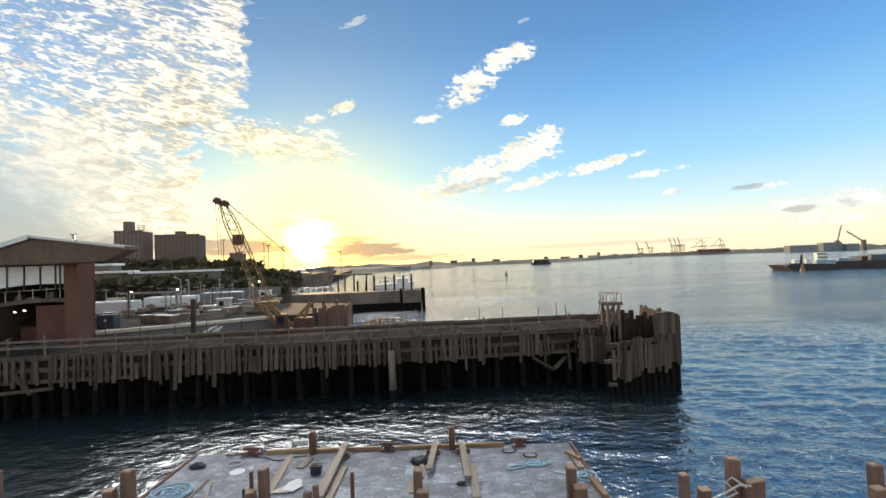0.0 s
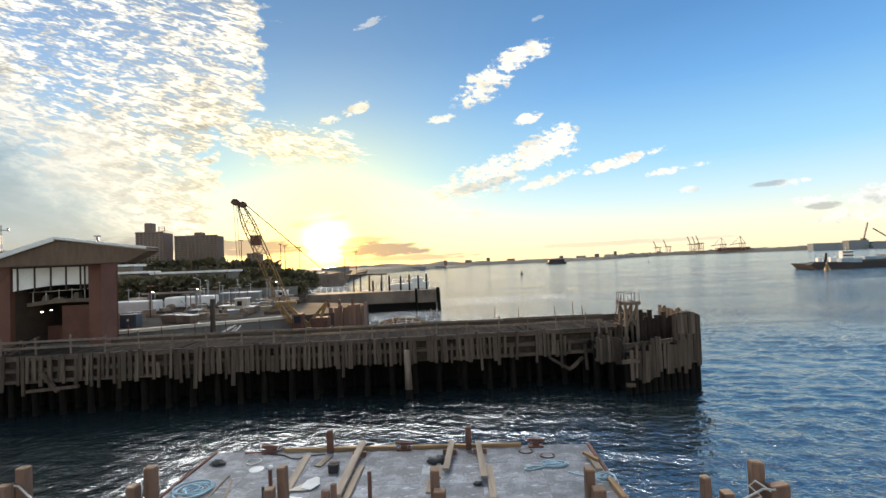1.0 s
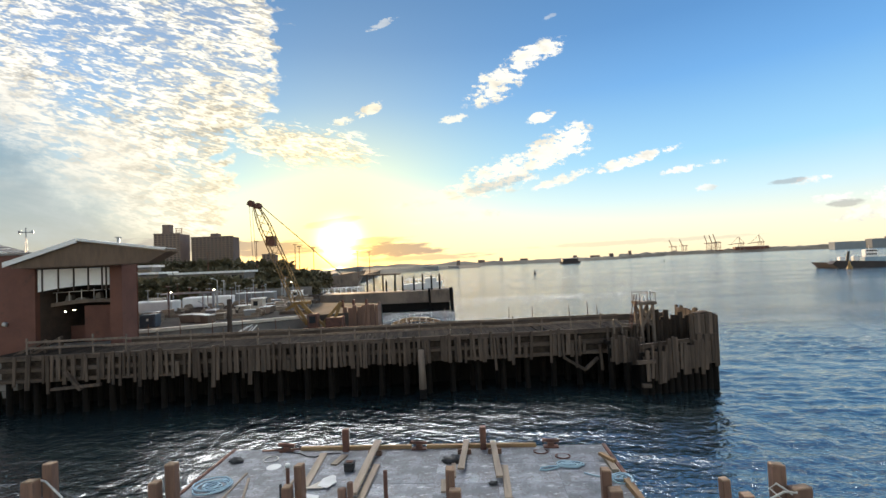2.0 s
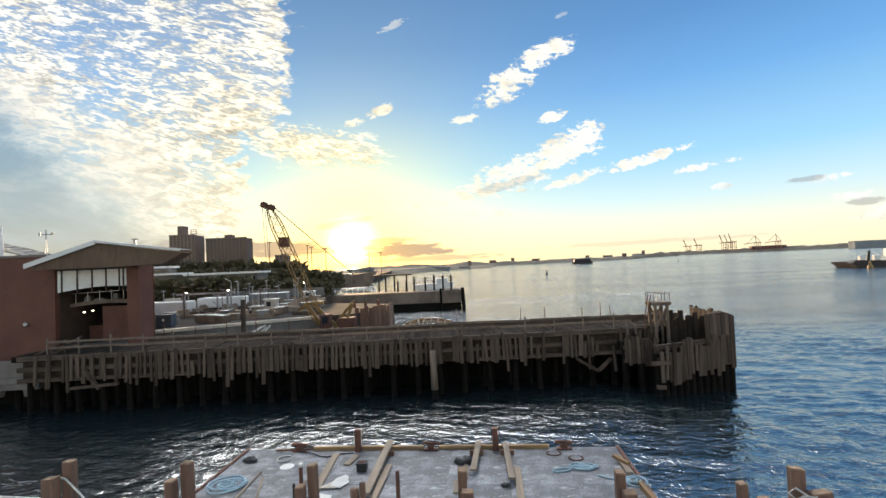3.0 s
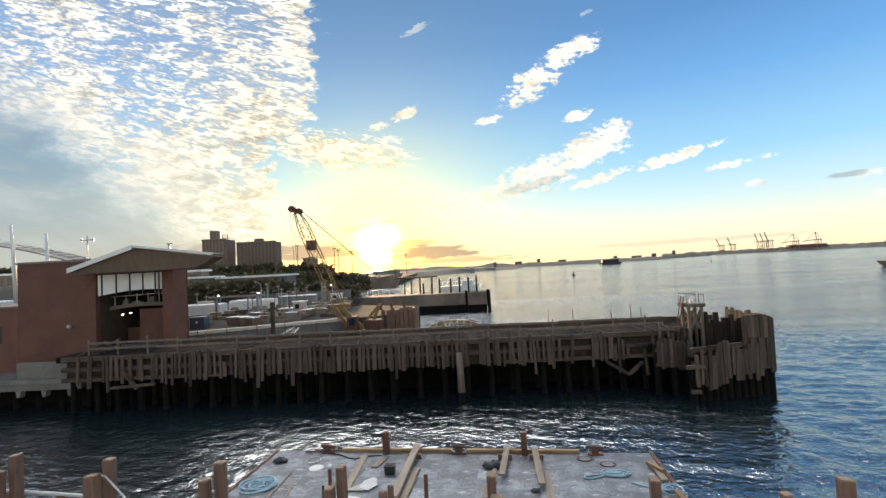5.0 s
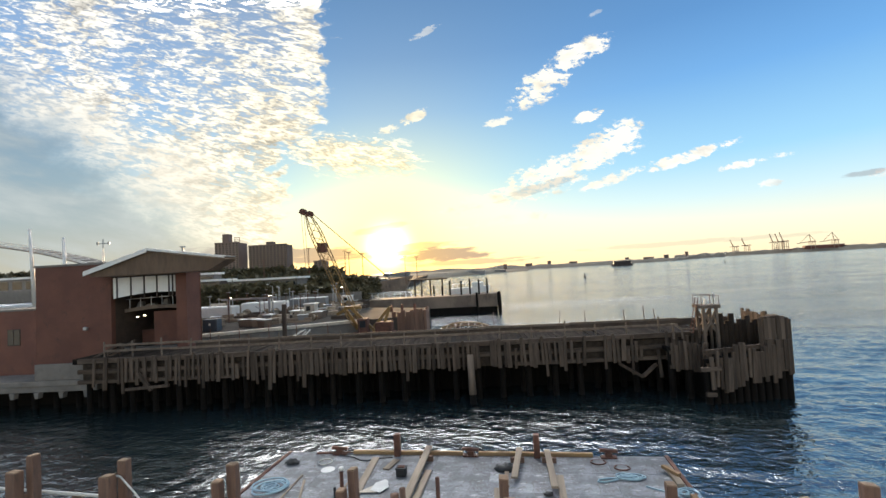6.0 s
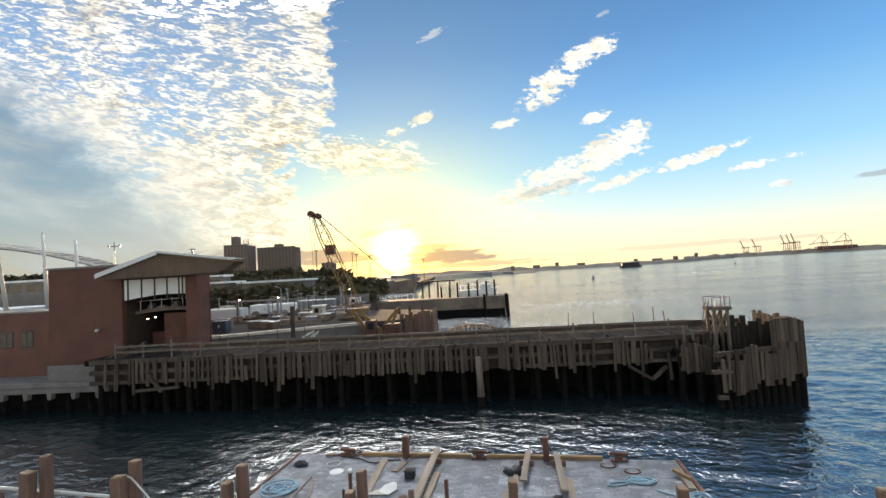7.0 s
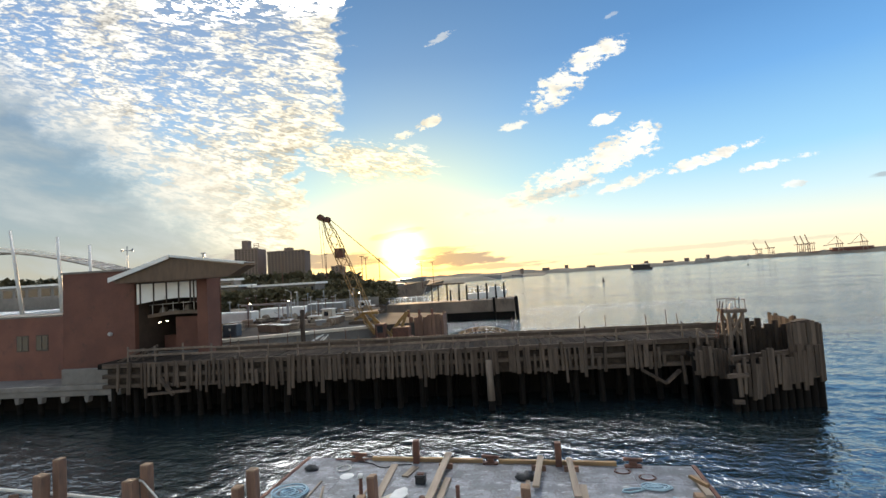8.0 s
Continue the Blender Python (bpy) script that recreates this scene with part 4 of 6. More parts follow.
    for k in range(6):
        a, b = -31.55 + k * 0.84, -31.55 + (k + 1) * 0.84
        za, zb = (6.05 + 0.42 * math.sin(0.5 + 1.9 * (w + 31.55) / 5.05) for w in (a, b))
        part("gallery_beam", bar(B(), (a, 5.1, za), (b, 5.1, zb), 0.4, 0.26), M["stained"], bld, "brown arched gallery edge inside the bay")
        part("gallery_post", rod(B(), (a + 0.3, 5.05, za), (a + 0.3, 5.05, za + 0.85), 0.035, None, 6), M["steel"], bld)
    part("gallery_rail", bar(B(), (-31.5, 5.05, 7.1), (-26.6, 5.05, 7.25), 0.05, 0.06), M["steel"], bld)
    for u, w, h in ((-30.7, 0.28, 0.5), (-29.9, 0.5, 0.32), (-28.7, 0.24, 0.62), (-27.6, 0.36, 0.4)):
        part("stored_bundle", prism(B(), [(u - w, 6.4), (u + w, 6.4), (u + w * 0.7, 6.4 + h), (u - w * 0.4, 6.4 + h * 0.9)], 5.35, 5.7), M["concrete"], bld)
    for u, z in ((-30.8, 5.75), (-30.2, 5.83)):
        part("lamp_tube", box(B(), (u, 5.2, z), (0.14, 0.08, 0.05), None, 0.01), M["lamp"], bld, "small lit ceiling lamp")
    part("red_screen", span(B(), -29.6, -26.5, 5.35, 5.45, 3.56, 6.1), M["brick"], bld, "dull red inner screen wall")
    part("back_counter", span(B(), -31.5, -29.7, 6.6, 7.1, 3.56, 4.6, 0.03), M["brick"], bld)
    part("wall_lamp", box(B(), (-33.4, V0 - 0.12, 5.2), (0.3, 0.22, 0.24), Euler((0, 0.3, 0)).to_matrix(), 0.05), M["steel"], bld, "grey wall lamp")
    part("flue", rod(B(), (-26.6, 4.4, 10.1), (-26.6, 4.4, 10.75), 0.08, None, 8), M["steel"], bld)
    part("flue_cap", box(B(), (-26.6, 4.4, 10.78), (0.3, 0.26, 0.08)), M["steel"], bld)
    # footing and landing in front of the brick wall
    land = thing("landing_stage", "grey concrete landing stage with stairs up to the pier", "landing", PIER)
    part("slab", span(B(), -60, -31.3, 1.0, 3.58, 1.75, 2.1, 0.03), M["concrete"], land)
    part("apron", span(B(), -60, -30.6, 1.1, 1.5, 1.35, 1.74, 0.02), M["concrete"], land)
    part("parapet", span(B(), -35.0, -31.4, 1.15, 1.4, 2.1, 3.15, 0.02), M["concrete"], land, "pale grey concrete parapet")
    pm = mesh_of("bracket", prism(B(), [(-0.18, 1.35), (0.18, 1.35), (0.1, 0.95), (-0.1, 0.95)], 1.0, 1.35), M["concrete"])
    for i in range(12):
        piece("bracket", pm, land, pose(-31.3 - i * 1.72, 0, 0))
    wp = mesh_of("support_pile", rod(B(), (0, 0, -1.5), (0, 0, 1.4), 0.2, None, 10), M["wet"], True)
    for i in range(18):
        piece("support_pile", wp, land, pose(-31.2 - i * 1.6, 2.2, 0))
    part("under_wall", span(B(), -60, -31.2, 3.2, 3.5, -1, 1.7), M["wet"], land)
    for i in range(8):
        part("step", span(B(), -31.3 + i * 0.28, -31.0 + i * 0.28, 1.2, 2.4, 1.9 + i * 0.2, 2.1 + i * 0.2), M["timber_h"], land)
    for v in (1.15, 2.45):
        part("stair_rail", bar(B(), (-31.6, v, 3.1), (-28.9, v, 4.35), 0.08, 0.14), M["timber_h"], land)
        part("stair_rail", bar(B(), (-31.6, v, 2.65), (-28.9, v, 3.9), 0.06, 0.12), M["timber_h"], land)
        part("stringer", bar(B(), (-31.6, v, 1.75), (-28.9, v, 3.4), 0.08, 0.3), M["timber_h"], land)
        for k in range(4):
            s = k / 3
            u = -31.5 + 2.5 * s
            part("stair_post", span(B(), u - 0.05, u + 0.05, v - 0.05, v + 0.05, 1.9 + 1.3 * s, 3.15 + 1.2 * s), M["timber_h"], land)


build_terminal()

# ---------------------------------------------------------------- arched canopy and masts behind the wing
arch = thing("arched_canopy", "white slatted arched canopy slung between leaning white masts", "canopy", PIER)
apts = [(-80 + 3.0 * i, 15.0 - 0.0052 * (-80 + 3.0 * i + 74) ** 2 * (1.45 if -80 + 3 * i > -74 else 1)) for i in range(11)]
for i in range(10):
    (u0, z0), (u1, z1) = apts[i], apts[i + 1]
    bm = prism(B(), [(u0, z0), (u1, z1), (u1, z1 - 0.22), (u0, z0 - 0.22)], 24.6, 24.8)
    part("edge_beam", bm, M["white"], arch)
    bm = prism(B(), [(u0, z0 - 0.3), (u1, z1 - 0.3), (u1, z1 - 0.42), (u0, z0 - 0.42)], 24.81, 30)
    part("canopy_panel", bm, M["concrete"], arch)
    for k in range(3):
        s = (k + 0.5) / 3
        u, z = u0 + (u1 - u0) * s, z0 + (z1 - z0) * s
        part("slat", bar(B(), (u - 0.3, 24.5, z + 0.14), (u + 0.45, 25.6, z + 0.24), 0.34, 0.06), M["white"], arch)
for a, b in (((-65.0, 24.3, 16.9), (-63.2, 24.3, 5.5)), ((-58.5, 24.3, 15.7), (-57.9, 24.3, 5.5)), ((-54.2, 24.3, 14.4), (-53.9, 24.3, 5.5))):
    part("mast", rod(B(), b, a, 0.24, 0.15, 10), M["white"], arch, "leaning white steel mast", True)
for a in ((-63.2, 24.3), (-57.9, 24.3), (-53.9, 24.3)):
    part("mast_foot", span(B(), a[0] - 0.5, a[0] + 0.5, a[1] - 0.5, a[1] + 0.5, LAND, 5.55), M["concrete"], arch)
vane = thing("wind_gauge_mast", "thin white lattice mast with a cross-arm wind gauge", "mast", on_pier(-44.0, 18, 0))
bm = B()
for s in (-1, 1):
    rod(bm, (s * 0.35, 0, LAND), (s * 0.05, 0, 12.3), 0.04, None, 6)
part("pole", bm, M["white"], vane)
bm = B()
rod(bm, (0, 0, 12.2), (0, 0, 13.2), 0.05, None, 6)
rod(bm, (-0.62, 0, 12.75), (0.62, 0, 12.75), 0.05, None, 6)
part("cross_arm", bm, M["steel"], vane)
for s in (-0.62, 0.62):
    part("cup", rod(B(), (s, 0, 12.62), (s, 0, 12.92), 0.09, 0.09, 8), M["steel"], vane)


def low_block(name, u0, u1, v0, v1, z1, mat, label, bays, band=None, m=PIER):
    b = thing(name, label, "building", m)
    part("wall", span(B(), u0, u1, v0, v1, LAND - 0.1, z1), mat, b)
    part("roof_slab", span(B(), u0 - 0.5, u1 + 0.5, v0 - 0.7, v1 + 0.3, z1 + 0.002, z1 + 0.4), M["white"], b, "pale flat roof edge")
    w = (u1 - u0) / bays
    for i in range(bays):
        part("window", span(B(), u0 + (i + 0.14) * w, u0 + (i + 0.86) * w, v0 - 0.03, v0 + 0.02, z1 - 2.1, z1 - 0.5), M["glass_dark"], b)
    return b


low_block("station_building", -125, -84, 60, 74, 10.7, M["concrete"], "long low pale building with a window band", 14)
low_block("bus_shed", -62.5, -55, 60, 66, 8.2, M["concrete"], "low shed with a white flat roof", 3)
low_block("bus_shed", -53.5, -40, 62, 68, 7.9, M["concrete"], "low shed with a white flat roof", 5)
hut = low_block("roof_hut", -60.5, -57.2, 62, 65, 9.6, M["concrete"], "small hut with a white flat roof", 1)
part_quay = single("parking_ramp", slab([(-120, 34), (-84, 34), (-84, 58), (-120, 58)], 5.4, 5.9), M["white"], "pale blue-grey raised parking deck", "deck", PIER)
single("parking_ramp_wall", slab([(-119.8, 34.2), (-84.2, 34.2), (-84.2, 57.8), (-119.8, 57.8)], LAND - 0.1, 5.398), M["concrete"], "grey wall under the raised parking deck", "wall", PIER)

# ---------------------------------------------------------------- towers and far town
def tower_block(u0, u1, z1, v, depth, rows, cols, label, cap):
    t = thing("apartment_tower", label, "building", PIER, group="towers behind the yard")
    part("wall", span(B(), u0, u1, v, v + depth, LAND - 0.1, z1), M["facade"], t)
    c0, c1, cz = cap
    part("roof_house", span(B(), c0, c1, v + 4, v + 14, z1, cz), M["facade"], t)
    part("parapet", span(B(), u0 - 0.4, u1 + 0.4, v - 0.4, v + 0.6, z1, z1 + 1.2), M["facade"], t)
    wm = mesh_of("window", box(B(), (0, 0, 0), (1, 0.5, 1)), M["glass_dark"])
    w, h = (u1 - u0) / cols, (z1 - 22) / rows
    for i in range(cols):
        for j in range(rows):
            piece("window", wm, t, pose(u0 + (i + 0.5) * w, v - 0.1, 22 + (j + 0.5) * h) @ Matrix.Diagonal((w * 0.55, 1, h * 0.5, 1)))
    return t


tower_block(-339, -306.5, 58.5, 560, 24, 13, 7, "tall dark brown apartment tower with a roof house", (-330.5, -322, 71))
tower_block(-293, -241.5, 52.5, 560, 20, 11, 11, "wide dark brown apartment block with a roof house", (-271, -262, 57.5))
tower_block(-206, -190.5, 27.6, 560, 14, 3, 3, "small distant block behind trees", (-200, -196, 30))
mast = thing("radio_mast", "thin lattice mast on the tower roof", "mast", on_pier(-311, 566, 0))
bm = B()
for s in (-3.2, 3.2):
    rod(bm, (s, 0, 58.4), (s, 0, 66), 0.35, None, 5)
for z in (61, 63.5, 66):
    rod(bm, (-4.4, 0, z), (4.4, 0, z), 0.35, None, 5)
part("frame", bm, M["rust"], mast)


def far_wood(name, path, h, n, size, label):
    """A far belt of trees: many small ragged clumps along a line, one stuff object."""
    r = random.Random(name)
    vs, fs = [], []
    for i in range(n):
        s = r.random() * (len(path) - 1)
        k = int(s)
        a, b = path[k], path[min(k + 1, len(path) - 1)]
        f = s - k
        u, v = a[0] + (b[0] - a[0]) * f, a[1] + (b[1] - a[1]) * f + r.uniform(-1, 1) * size * 2
        top = a[2] + (b[2] - a[2]) * f
        z = LAND + (top - LAND) * (1 - r.random() ** 1.6 * 0.9) - size * 0.4 + r.uniform(-0.3, 0.3) * size
        q = size * r.uniform(0.35, 1.0)
        o = len(vs)
        for _ in range(4):
            d = Vector((r.gauss(0, 1), r.gauss(0, 1), r.gauss(0, 0.8)))
            e = Vector((r.gauss(0, 1), r.gauss(0, 1), r.gauss(0, 0.8)))
            c = Vector((u, v, z)) + d * q * 0.35
            d, e = d.normalized() * q * 0.6, e.normalized() * q * 0.6
            o = len(vs)
            vs += [c - d - e, c + d - e * 0.7, c + d * 0.8 + e, c - d * 0.9 + e * 0.9]
            fs.append((o, o + 1, o + 2, o + 3))
    me = bpy.data.meshes.new(name)
    me.from_pydata([tuple(v) for v in vs], [], fs)
    me.materials.append(M["leaf"])
    ob = new(name, me)
    ob.matrix_world = PIER
    return tagged(ob, label, "trees", kind="stuff")


far_wood("tree_belt", [(-330, 250, 21), (-243, 250, 20), (-200, 250, 14), (-170, 250, 11), (-130, 250, 9.5), (-88, 250, 7)], 12, 5200, 3.2, "dark belt of trees behind the yard")
far_wood("tree_ridge", [(-420, 480, 30), (-330, 480, 23), (-230, 480, 19), (-150, 480, 14)], 12, 3000, 6.0, "dark wooded ridge below the towers")
far_wood("yard_bushes", [(-70, 72, 8.2), (-56, 58, 7.0), (-44, 56, 7.3), (-34, 52, 6.5), (-24, 54, 5.6)], 4, 2600, 0.9, "brownish green bushes and small trees along the yard")
far_wood("roadside_bushes", [(-60, 95, 8.5), (-40, 90, 8.0), (-28, 84, 6.5)], 4, 1600, 1.2, "brownish green trees beyond the yard road")

# ---------------------------------------------------------------- lattice crane on the quay
def build_crane():
    cr = thing("lattice_crane", "yellow crawler crane with a tall lattice boom", "crane", PIER)
    a, b = Vector((-16.3, 14.8, 2.9)), Vector((-20.55, 14.0, 14.1))
    d = (b - a)
    side = d.cross(Vector((0, 1, 0))).normalized()
    fwd = side.cross(d).normalized()
    n = 16
    boom = B()
    def pt(s, i, j):
        w = 0.46 if 0.12 < s < 0.85 else 0.46 * (0.35 + 0.65 * min(s / 0.12, (1 - s) / 0.15))
        return a + d * s + side * (w * i) + fwd * (w * j)
    for i in (-1, 1):
        for j in (-1, 1):
            for k in range(n):
                rod(boom, pt(k / n, i, j), pt((k + 1) / n, i, j), 0.045, None, 5)
    for k in range(n):
        s0, s1 = k / n, (k + 1) / n
        for (i0, j0), (i1, j1) in (((-1, -1), (1, -1)), ((1, -1), (1, 1)), ((1, 1), (-1, 1)), ((-1, 1), (-1, -1))):
            if k % 2:
                i0, j0, i1, j1 = i1, j1, i0, j0
            rod(boom, pt(s0, i0, j0), pt(s1, i1, j1), 0.026, None, 4)
    part("boom", boom, M["yellow"], cr, "yellow lattice boom")
    bm = B()
    rod(bm, b + Vector((-0.35, -0.25, 0.12)), b + Vector((-0.35, 0.25, 0.12)), 0.3, None, 12)
    rod(bm, b + Vector((0.3, -0.25, -0.12)), b + Vector((0.3, 0.25, -0.12)), 0.28, None, 12)
    bar(bm, b + Vector((-0.7, 0, 0.15)), b + Vector((0.4, 0, -0.3)), 0.3, 0.25)
    part("boom_head", bm, M["rust"], cr, "dark sheave head")
    q = a + d * 0.70
    part("boom_platform", box(B(), q, (0.8, 0.7, 0.9)), M["rust"], cr)
    for off in ((-0.55, 0), (-0.30, 0)):
        p = b + Vector((off[0], 0, 0.05))
        part("hoist_cable", rod(B(), p, (p.x + 0.25, p.y, 8.2), 0.018, None, 4), M["black"], cr)
    part("pendant", rod(B(), b + Vector((0.4, 0, 0)), (-13.2, 15.6, 7.4), 0.02, None, 4), M["black"], cr)
    part("pendant", rod(B(), b + Vector((0.4, 0.2, 0)), (-13.2, 16.0, 7.4), 0.02, None, 4), M["black"], cr)
    # gantry and machine house
    for x0, x1 in (((-17.6, 15, 4.9), (-16.0, 15, 2.4)), ((-17.0, 15, 4.9), (-14.8, 15, 2.6)), ((-17.6, 15, 4.9), (-16.0, 15, 4.9)), ((-18.4, 15.1, 4.3), (-17.4, 15.1, 4.85)),
                   ((-14.9, 15, 3.0), (-13.3, 15.2, 4.8)), ((-14.0, 15, 3.0), (-13.3, 15.2, 4.8))):
        part("gantry_bar", bar(B(), x0, x1, 0.26, 0.26), M["yellow"], cr, "yellow gantry frame")
    part("machine_deck", span(B(), -17.0, -12.9, 13.6, 16.0, 1.95, 2.5, 0.06), M["rust"], cr)
    part("machine_house", span(B(), -14.7, -13.1, 14.6, 15.95, 2.5, 3.45, 0.08), M["rust"], cr)
    part("cab", span(B(), -16.2, -15.3, 14.0, 15.2, 2.5, 3.9, 0.08), M["rust"], cr)
    part("cab_window", span(B(), -16.05, -15.45, 13.97, 13.995, 3.1, 3.7), M["glass_dark"], cr)
    for v in (13.3, 16.0):
        part("crawler_track", span(B(), -17.6, -12.6, v, v + 0.6, 1.2, 1.95, 0.2), M["black"], cr)
    fl = thing("crane_float", "low rusty pontoon that carries the crane", "pontoon", PIER)
    part("hull", span(B(), -18.5, -11.5, 11.8, 17.6, -0.5, 1.2, 0.08), M["rust"], fl)


build_crane()

# timber bulkhead box next to the crane
bk = thing("timber_bulkhead", "tall brown timber bulkhead at the quay corner", "bulkhead", PIER)
pm = mesh_of("sheet_plank", box(B(), (0, 0, 0.5), (0.42, 0.3, 1.0), None, 0.03), M["pile"])
for i in range(7):
    piece("sheet_plank", pm, bk, pose(-13.3 + i * 0.45, 17.6, -1, 0, rng.uniform(-0.6, 0.6)) @ Matrix.Diagonal((1, 1, 5.2 + rng.uniform(-0.2, 0.1), 1)))
for i in range(8):
    piece("sheet_plank", pm, bk, pose(-10.25, 17.9 + i * 0.45, -1, 0, 0, 90) @ Matrix.Diagonal((1, 1, 5.2 + rng.uniform(-0.2, 0.1), 1)))
part("top", span(B(), -13.4, -10.5, 17.8, 21.5, 3.2, 3.6), M["wet"], bk)
for u in (-13.7, -12.6, -11.3):
    part("bollard", rod(B(), (u, 18.4, 4.0), (u, 18.4, 4.75), 0.16, 0.13, 8), M["rust"], bk)

# ---------------------------------------------------------------- second pier
def build_second_pier():
    p = thing("concrete_pier", "brown concrete pier with timber piles and a roofed landing", "pier", PIER)
    part("body", span(B(), -26, -4.2, 52.6, 58, 1.25, 3.3, 0.05), M["stained"], p)
    part("end_block", span(B(), -4.15, -0.6, 52.4, 58, 1.15, 3.4, 0.05), M["stained"], p)
    part("foot", span(B(), -26, -0.75, 52.75, 57.8, -1, 1.3), M["wet"], p)
    for u in (-4.2, -0.45, -0.2):
        part("fender_pile", rod(B(), (u, 52.3, -1), (u - 0.15, 52.3, 3.75), 0.22, 0.2, 8), M["wet"], p)
    for u, z in ((-9.0, 6.0), (-7.0, 5.9), (-5.45, 6.2), (-3.85, 6.0), (-2.4, 6.2), (-11.9, 5.3), (-10.4, 5.2)):
        part("tall_pile", rod(B(), (u, 53.4, 3.4), (u, 53.4, z), 0.17, 0.15, 8), M["wet"], p)
    for u in (-15.4, -14.2, -12.6, -10.4):
        part("canopy_post", span(B(), u - 0.13, u + 0.13, 54.5, 54.8, 3.4, 6.3), M["timber"], p)
    part("canopy_roof", span(B(), -16.6, -9.4, 53.8, 57, 6.3, 6.55), M["timber_h"], p)
    for i in range(9):
        part("rail_post", span(B(), -24 + i * 1.0, -23.92 + i * 1.0, 53, 53.08, 3.45, 4.5), M["steel"], p)
    part("rail", span(B(), -24, -15.8, 53, 53.06, 4.45, 4.52), M["steel"], p)
    boat = thing("work_boat", "small white work boat moored behind the concrete pier", "boat", on_pier(-5.2, 60.3, 0))
    part("hull", prism(B(), [(-3.8, 1.2), (-4.2, 4.2), (3.6, 4.6), (2.8, 1.2)], -1.2, 1.2), M["white"], boat)
    part("cabin", span(B(), 0.2, 2.4, -0.9, 0.9, 4.3, 5.3, 0.08), M["white"], boat)
    part("hull_foot", span(B(), -3.5, 2.6, -1, 1, -0.4, 1.2), M["hull"], boat)
    part("mast", rod(B(), (1.4, 0, 5.3), (1.4, 0, 6.2), 0.05, None, 6), M["steel"], boat)
    for i in range(5):
        part("rail_post", rod(B(), (-3.4 + i * 0.8, -1.1, 4.3), (-3.4 + i * 0.8, -1.1, 5.2), 0.04, None, 5), M["white"], boat)
    part("rail", rod(B(), (-3.4, -1.1, 5.2), (-0.2, -1.1, 5.2), 0.04, None, 5), M["white"], boat)


build_second_pier()

# ---------------------------------------------------------------- far shore
def shore(name, pts, label, seed, rough=0.35):
    """Ribbon of low land: pts of (x, y, crest height), seen across the water."""
    bm = B()
    cols = []
    for i in range(len(pts) - 1):
        a, b = Vector(pts[i]), Vector(pts[i + 1])
        k = max(2, int((b - a).length / 6))
        for j in range(k):
            cols.append(a.lerp(b, j / k))
    cols.append(Vector(pts[-1]))
    rows = []
    for i, c in enumerate(cols):
        w = noise.fractal(Vector((c.x * 0.02, c.y * 0.02, seed)), 1.0, 2.0, 5) * rough
        h = max(0.6, c.z * (0.85 + w))
        base = Vector((c.x, c.y, -0.3))
        away = Vector((c.x, c.y, 0)).normalized()
        rows.append([bm.verts.new(base), bm.verts.new(base + away * 4 + Vector((0, 0, 1.2))), bm.verts.new(base + away * 30 + Vector((0, 0, h * 0.6))),
                     bm.verts.new(base + away * 80 + Vector((0, 0, h))), bm.verts.new(base + away * 300 + Vector((0, 0, h * 0.6)))])
    for p, q in zip(rows, rows[1:]):
        for j in range(4):
            bm.faces.new((p[j], q[j], q[j + 1], p[j + 1]))
    bmesh.ops.recalc_face_normals(bm, faces=bm.faces[:])
    return single(name, bm, M["land"], label, "shore", kind="structure", smooth=True)


shore("shore_point", [(-190, 300, 6), (-72, 415, 7), (-52, 520, 7), (-30, 580, 6), (12, 622, 2.5)], "low dark point of land with sheds", 1.0, 0.25)
shore("shore_middle", [(-220, 800, 11), (10, 860, 9.5), (150, 900, 9), (330, 1050, 10), (520, 1450, 14), (720, 1750, 17)], "long low wooded far shore", 2.0, 0.3)
shore("shore_far", [(600, 1900, 17), (900, 2150, 20), (1300, 2150, 22), (1600, 1850, 26), (2000, 1500, 28), (2600, 1100, 34)], "distant low industrial shore", 3.0)


def far_blocks(name, label, items, mat, category="building"):
    for (x, y, z0, w, d, h) in items:
        b = thing(name, label, category, pose(x, y, 0))
        part("wall", box(B(), (0, 0, z0 / 2 + h / 2), (w, d, h + z0)), mat, b)
        part("roof", box(B(), (0, 0, z0 + h + 0.01 * h), (w * 1.02, d * 1.02, h * 0.06)), M["farship"], b)


far_blocks("shore_shed", "long pale shed on the far shore", [(-60, 545, 1, 40, 12, 3.5), (-85, 480, 1, 22, 10, 3.0), (-24, 598, 1, 14, 8, 2.4), (-120, 440, 2, 25, 10, 5)], M["greygreen"])
far_blocks("shore_house", "small distant building on the shore crest", [(-20, 690, 6, 5, 5, 5), (20, 930, 8, 14, 6, 3), (62, 960, 8, 7, 6, 6), (110, 965, 8, 16, 6, 2.5), (250, 1120, 9, 8, 6, 4), (300, 1130, 9, 22, 6, 2.5), (420, 1400, 12, 12, 6, 4), (560, 1650, 14, 9, 6, 10)], M["facade"])
far_blocks("container_stack", "brown stack of containers at the far terminal", [(1290, 2190, 4, 150, 20, 22), (1400, 2190, 4, 90, 20, 16), (1180, 2200, 4, 80, 20, 12)], M["redpaint"], "containers")
far_blocks("moored_ship", "large grey ship moored at the far shore", [(1150, 1470, 2, 90, 24, 20), (1235, 1460, 2, 60, 24, 25), (1290, 1450, 2, 40, 24, 19)], M["farship"], "ship")
far_blocks("port_building", "tall dark distant port building", [(1420, 1420, 2, 60, 20, 30), (1500, 1400, 2, 40, 20, 36), (1650, 1350, 2, 70, 20, 28)], M["facade"])


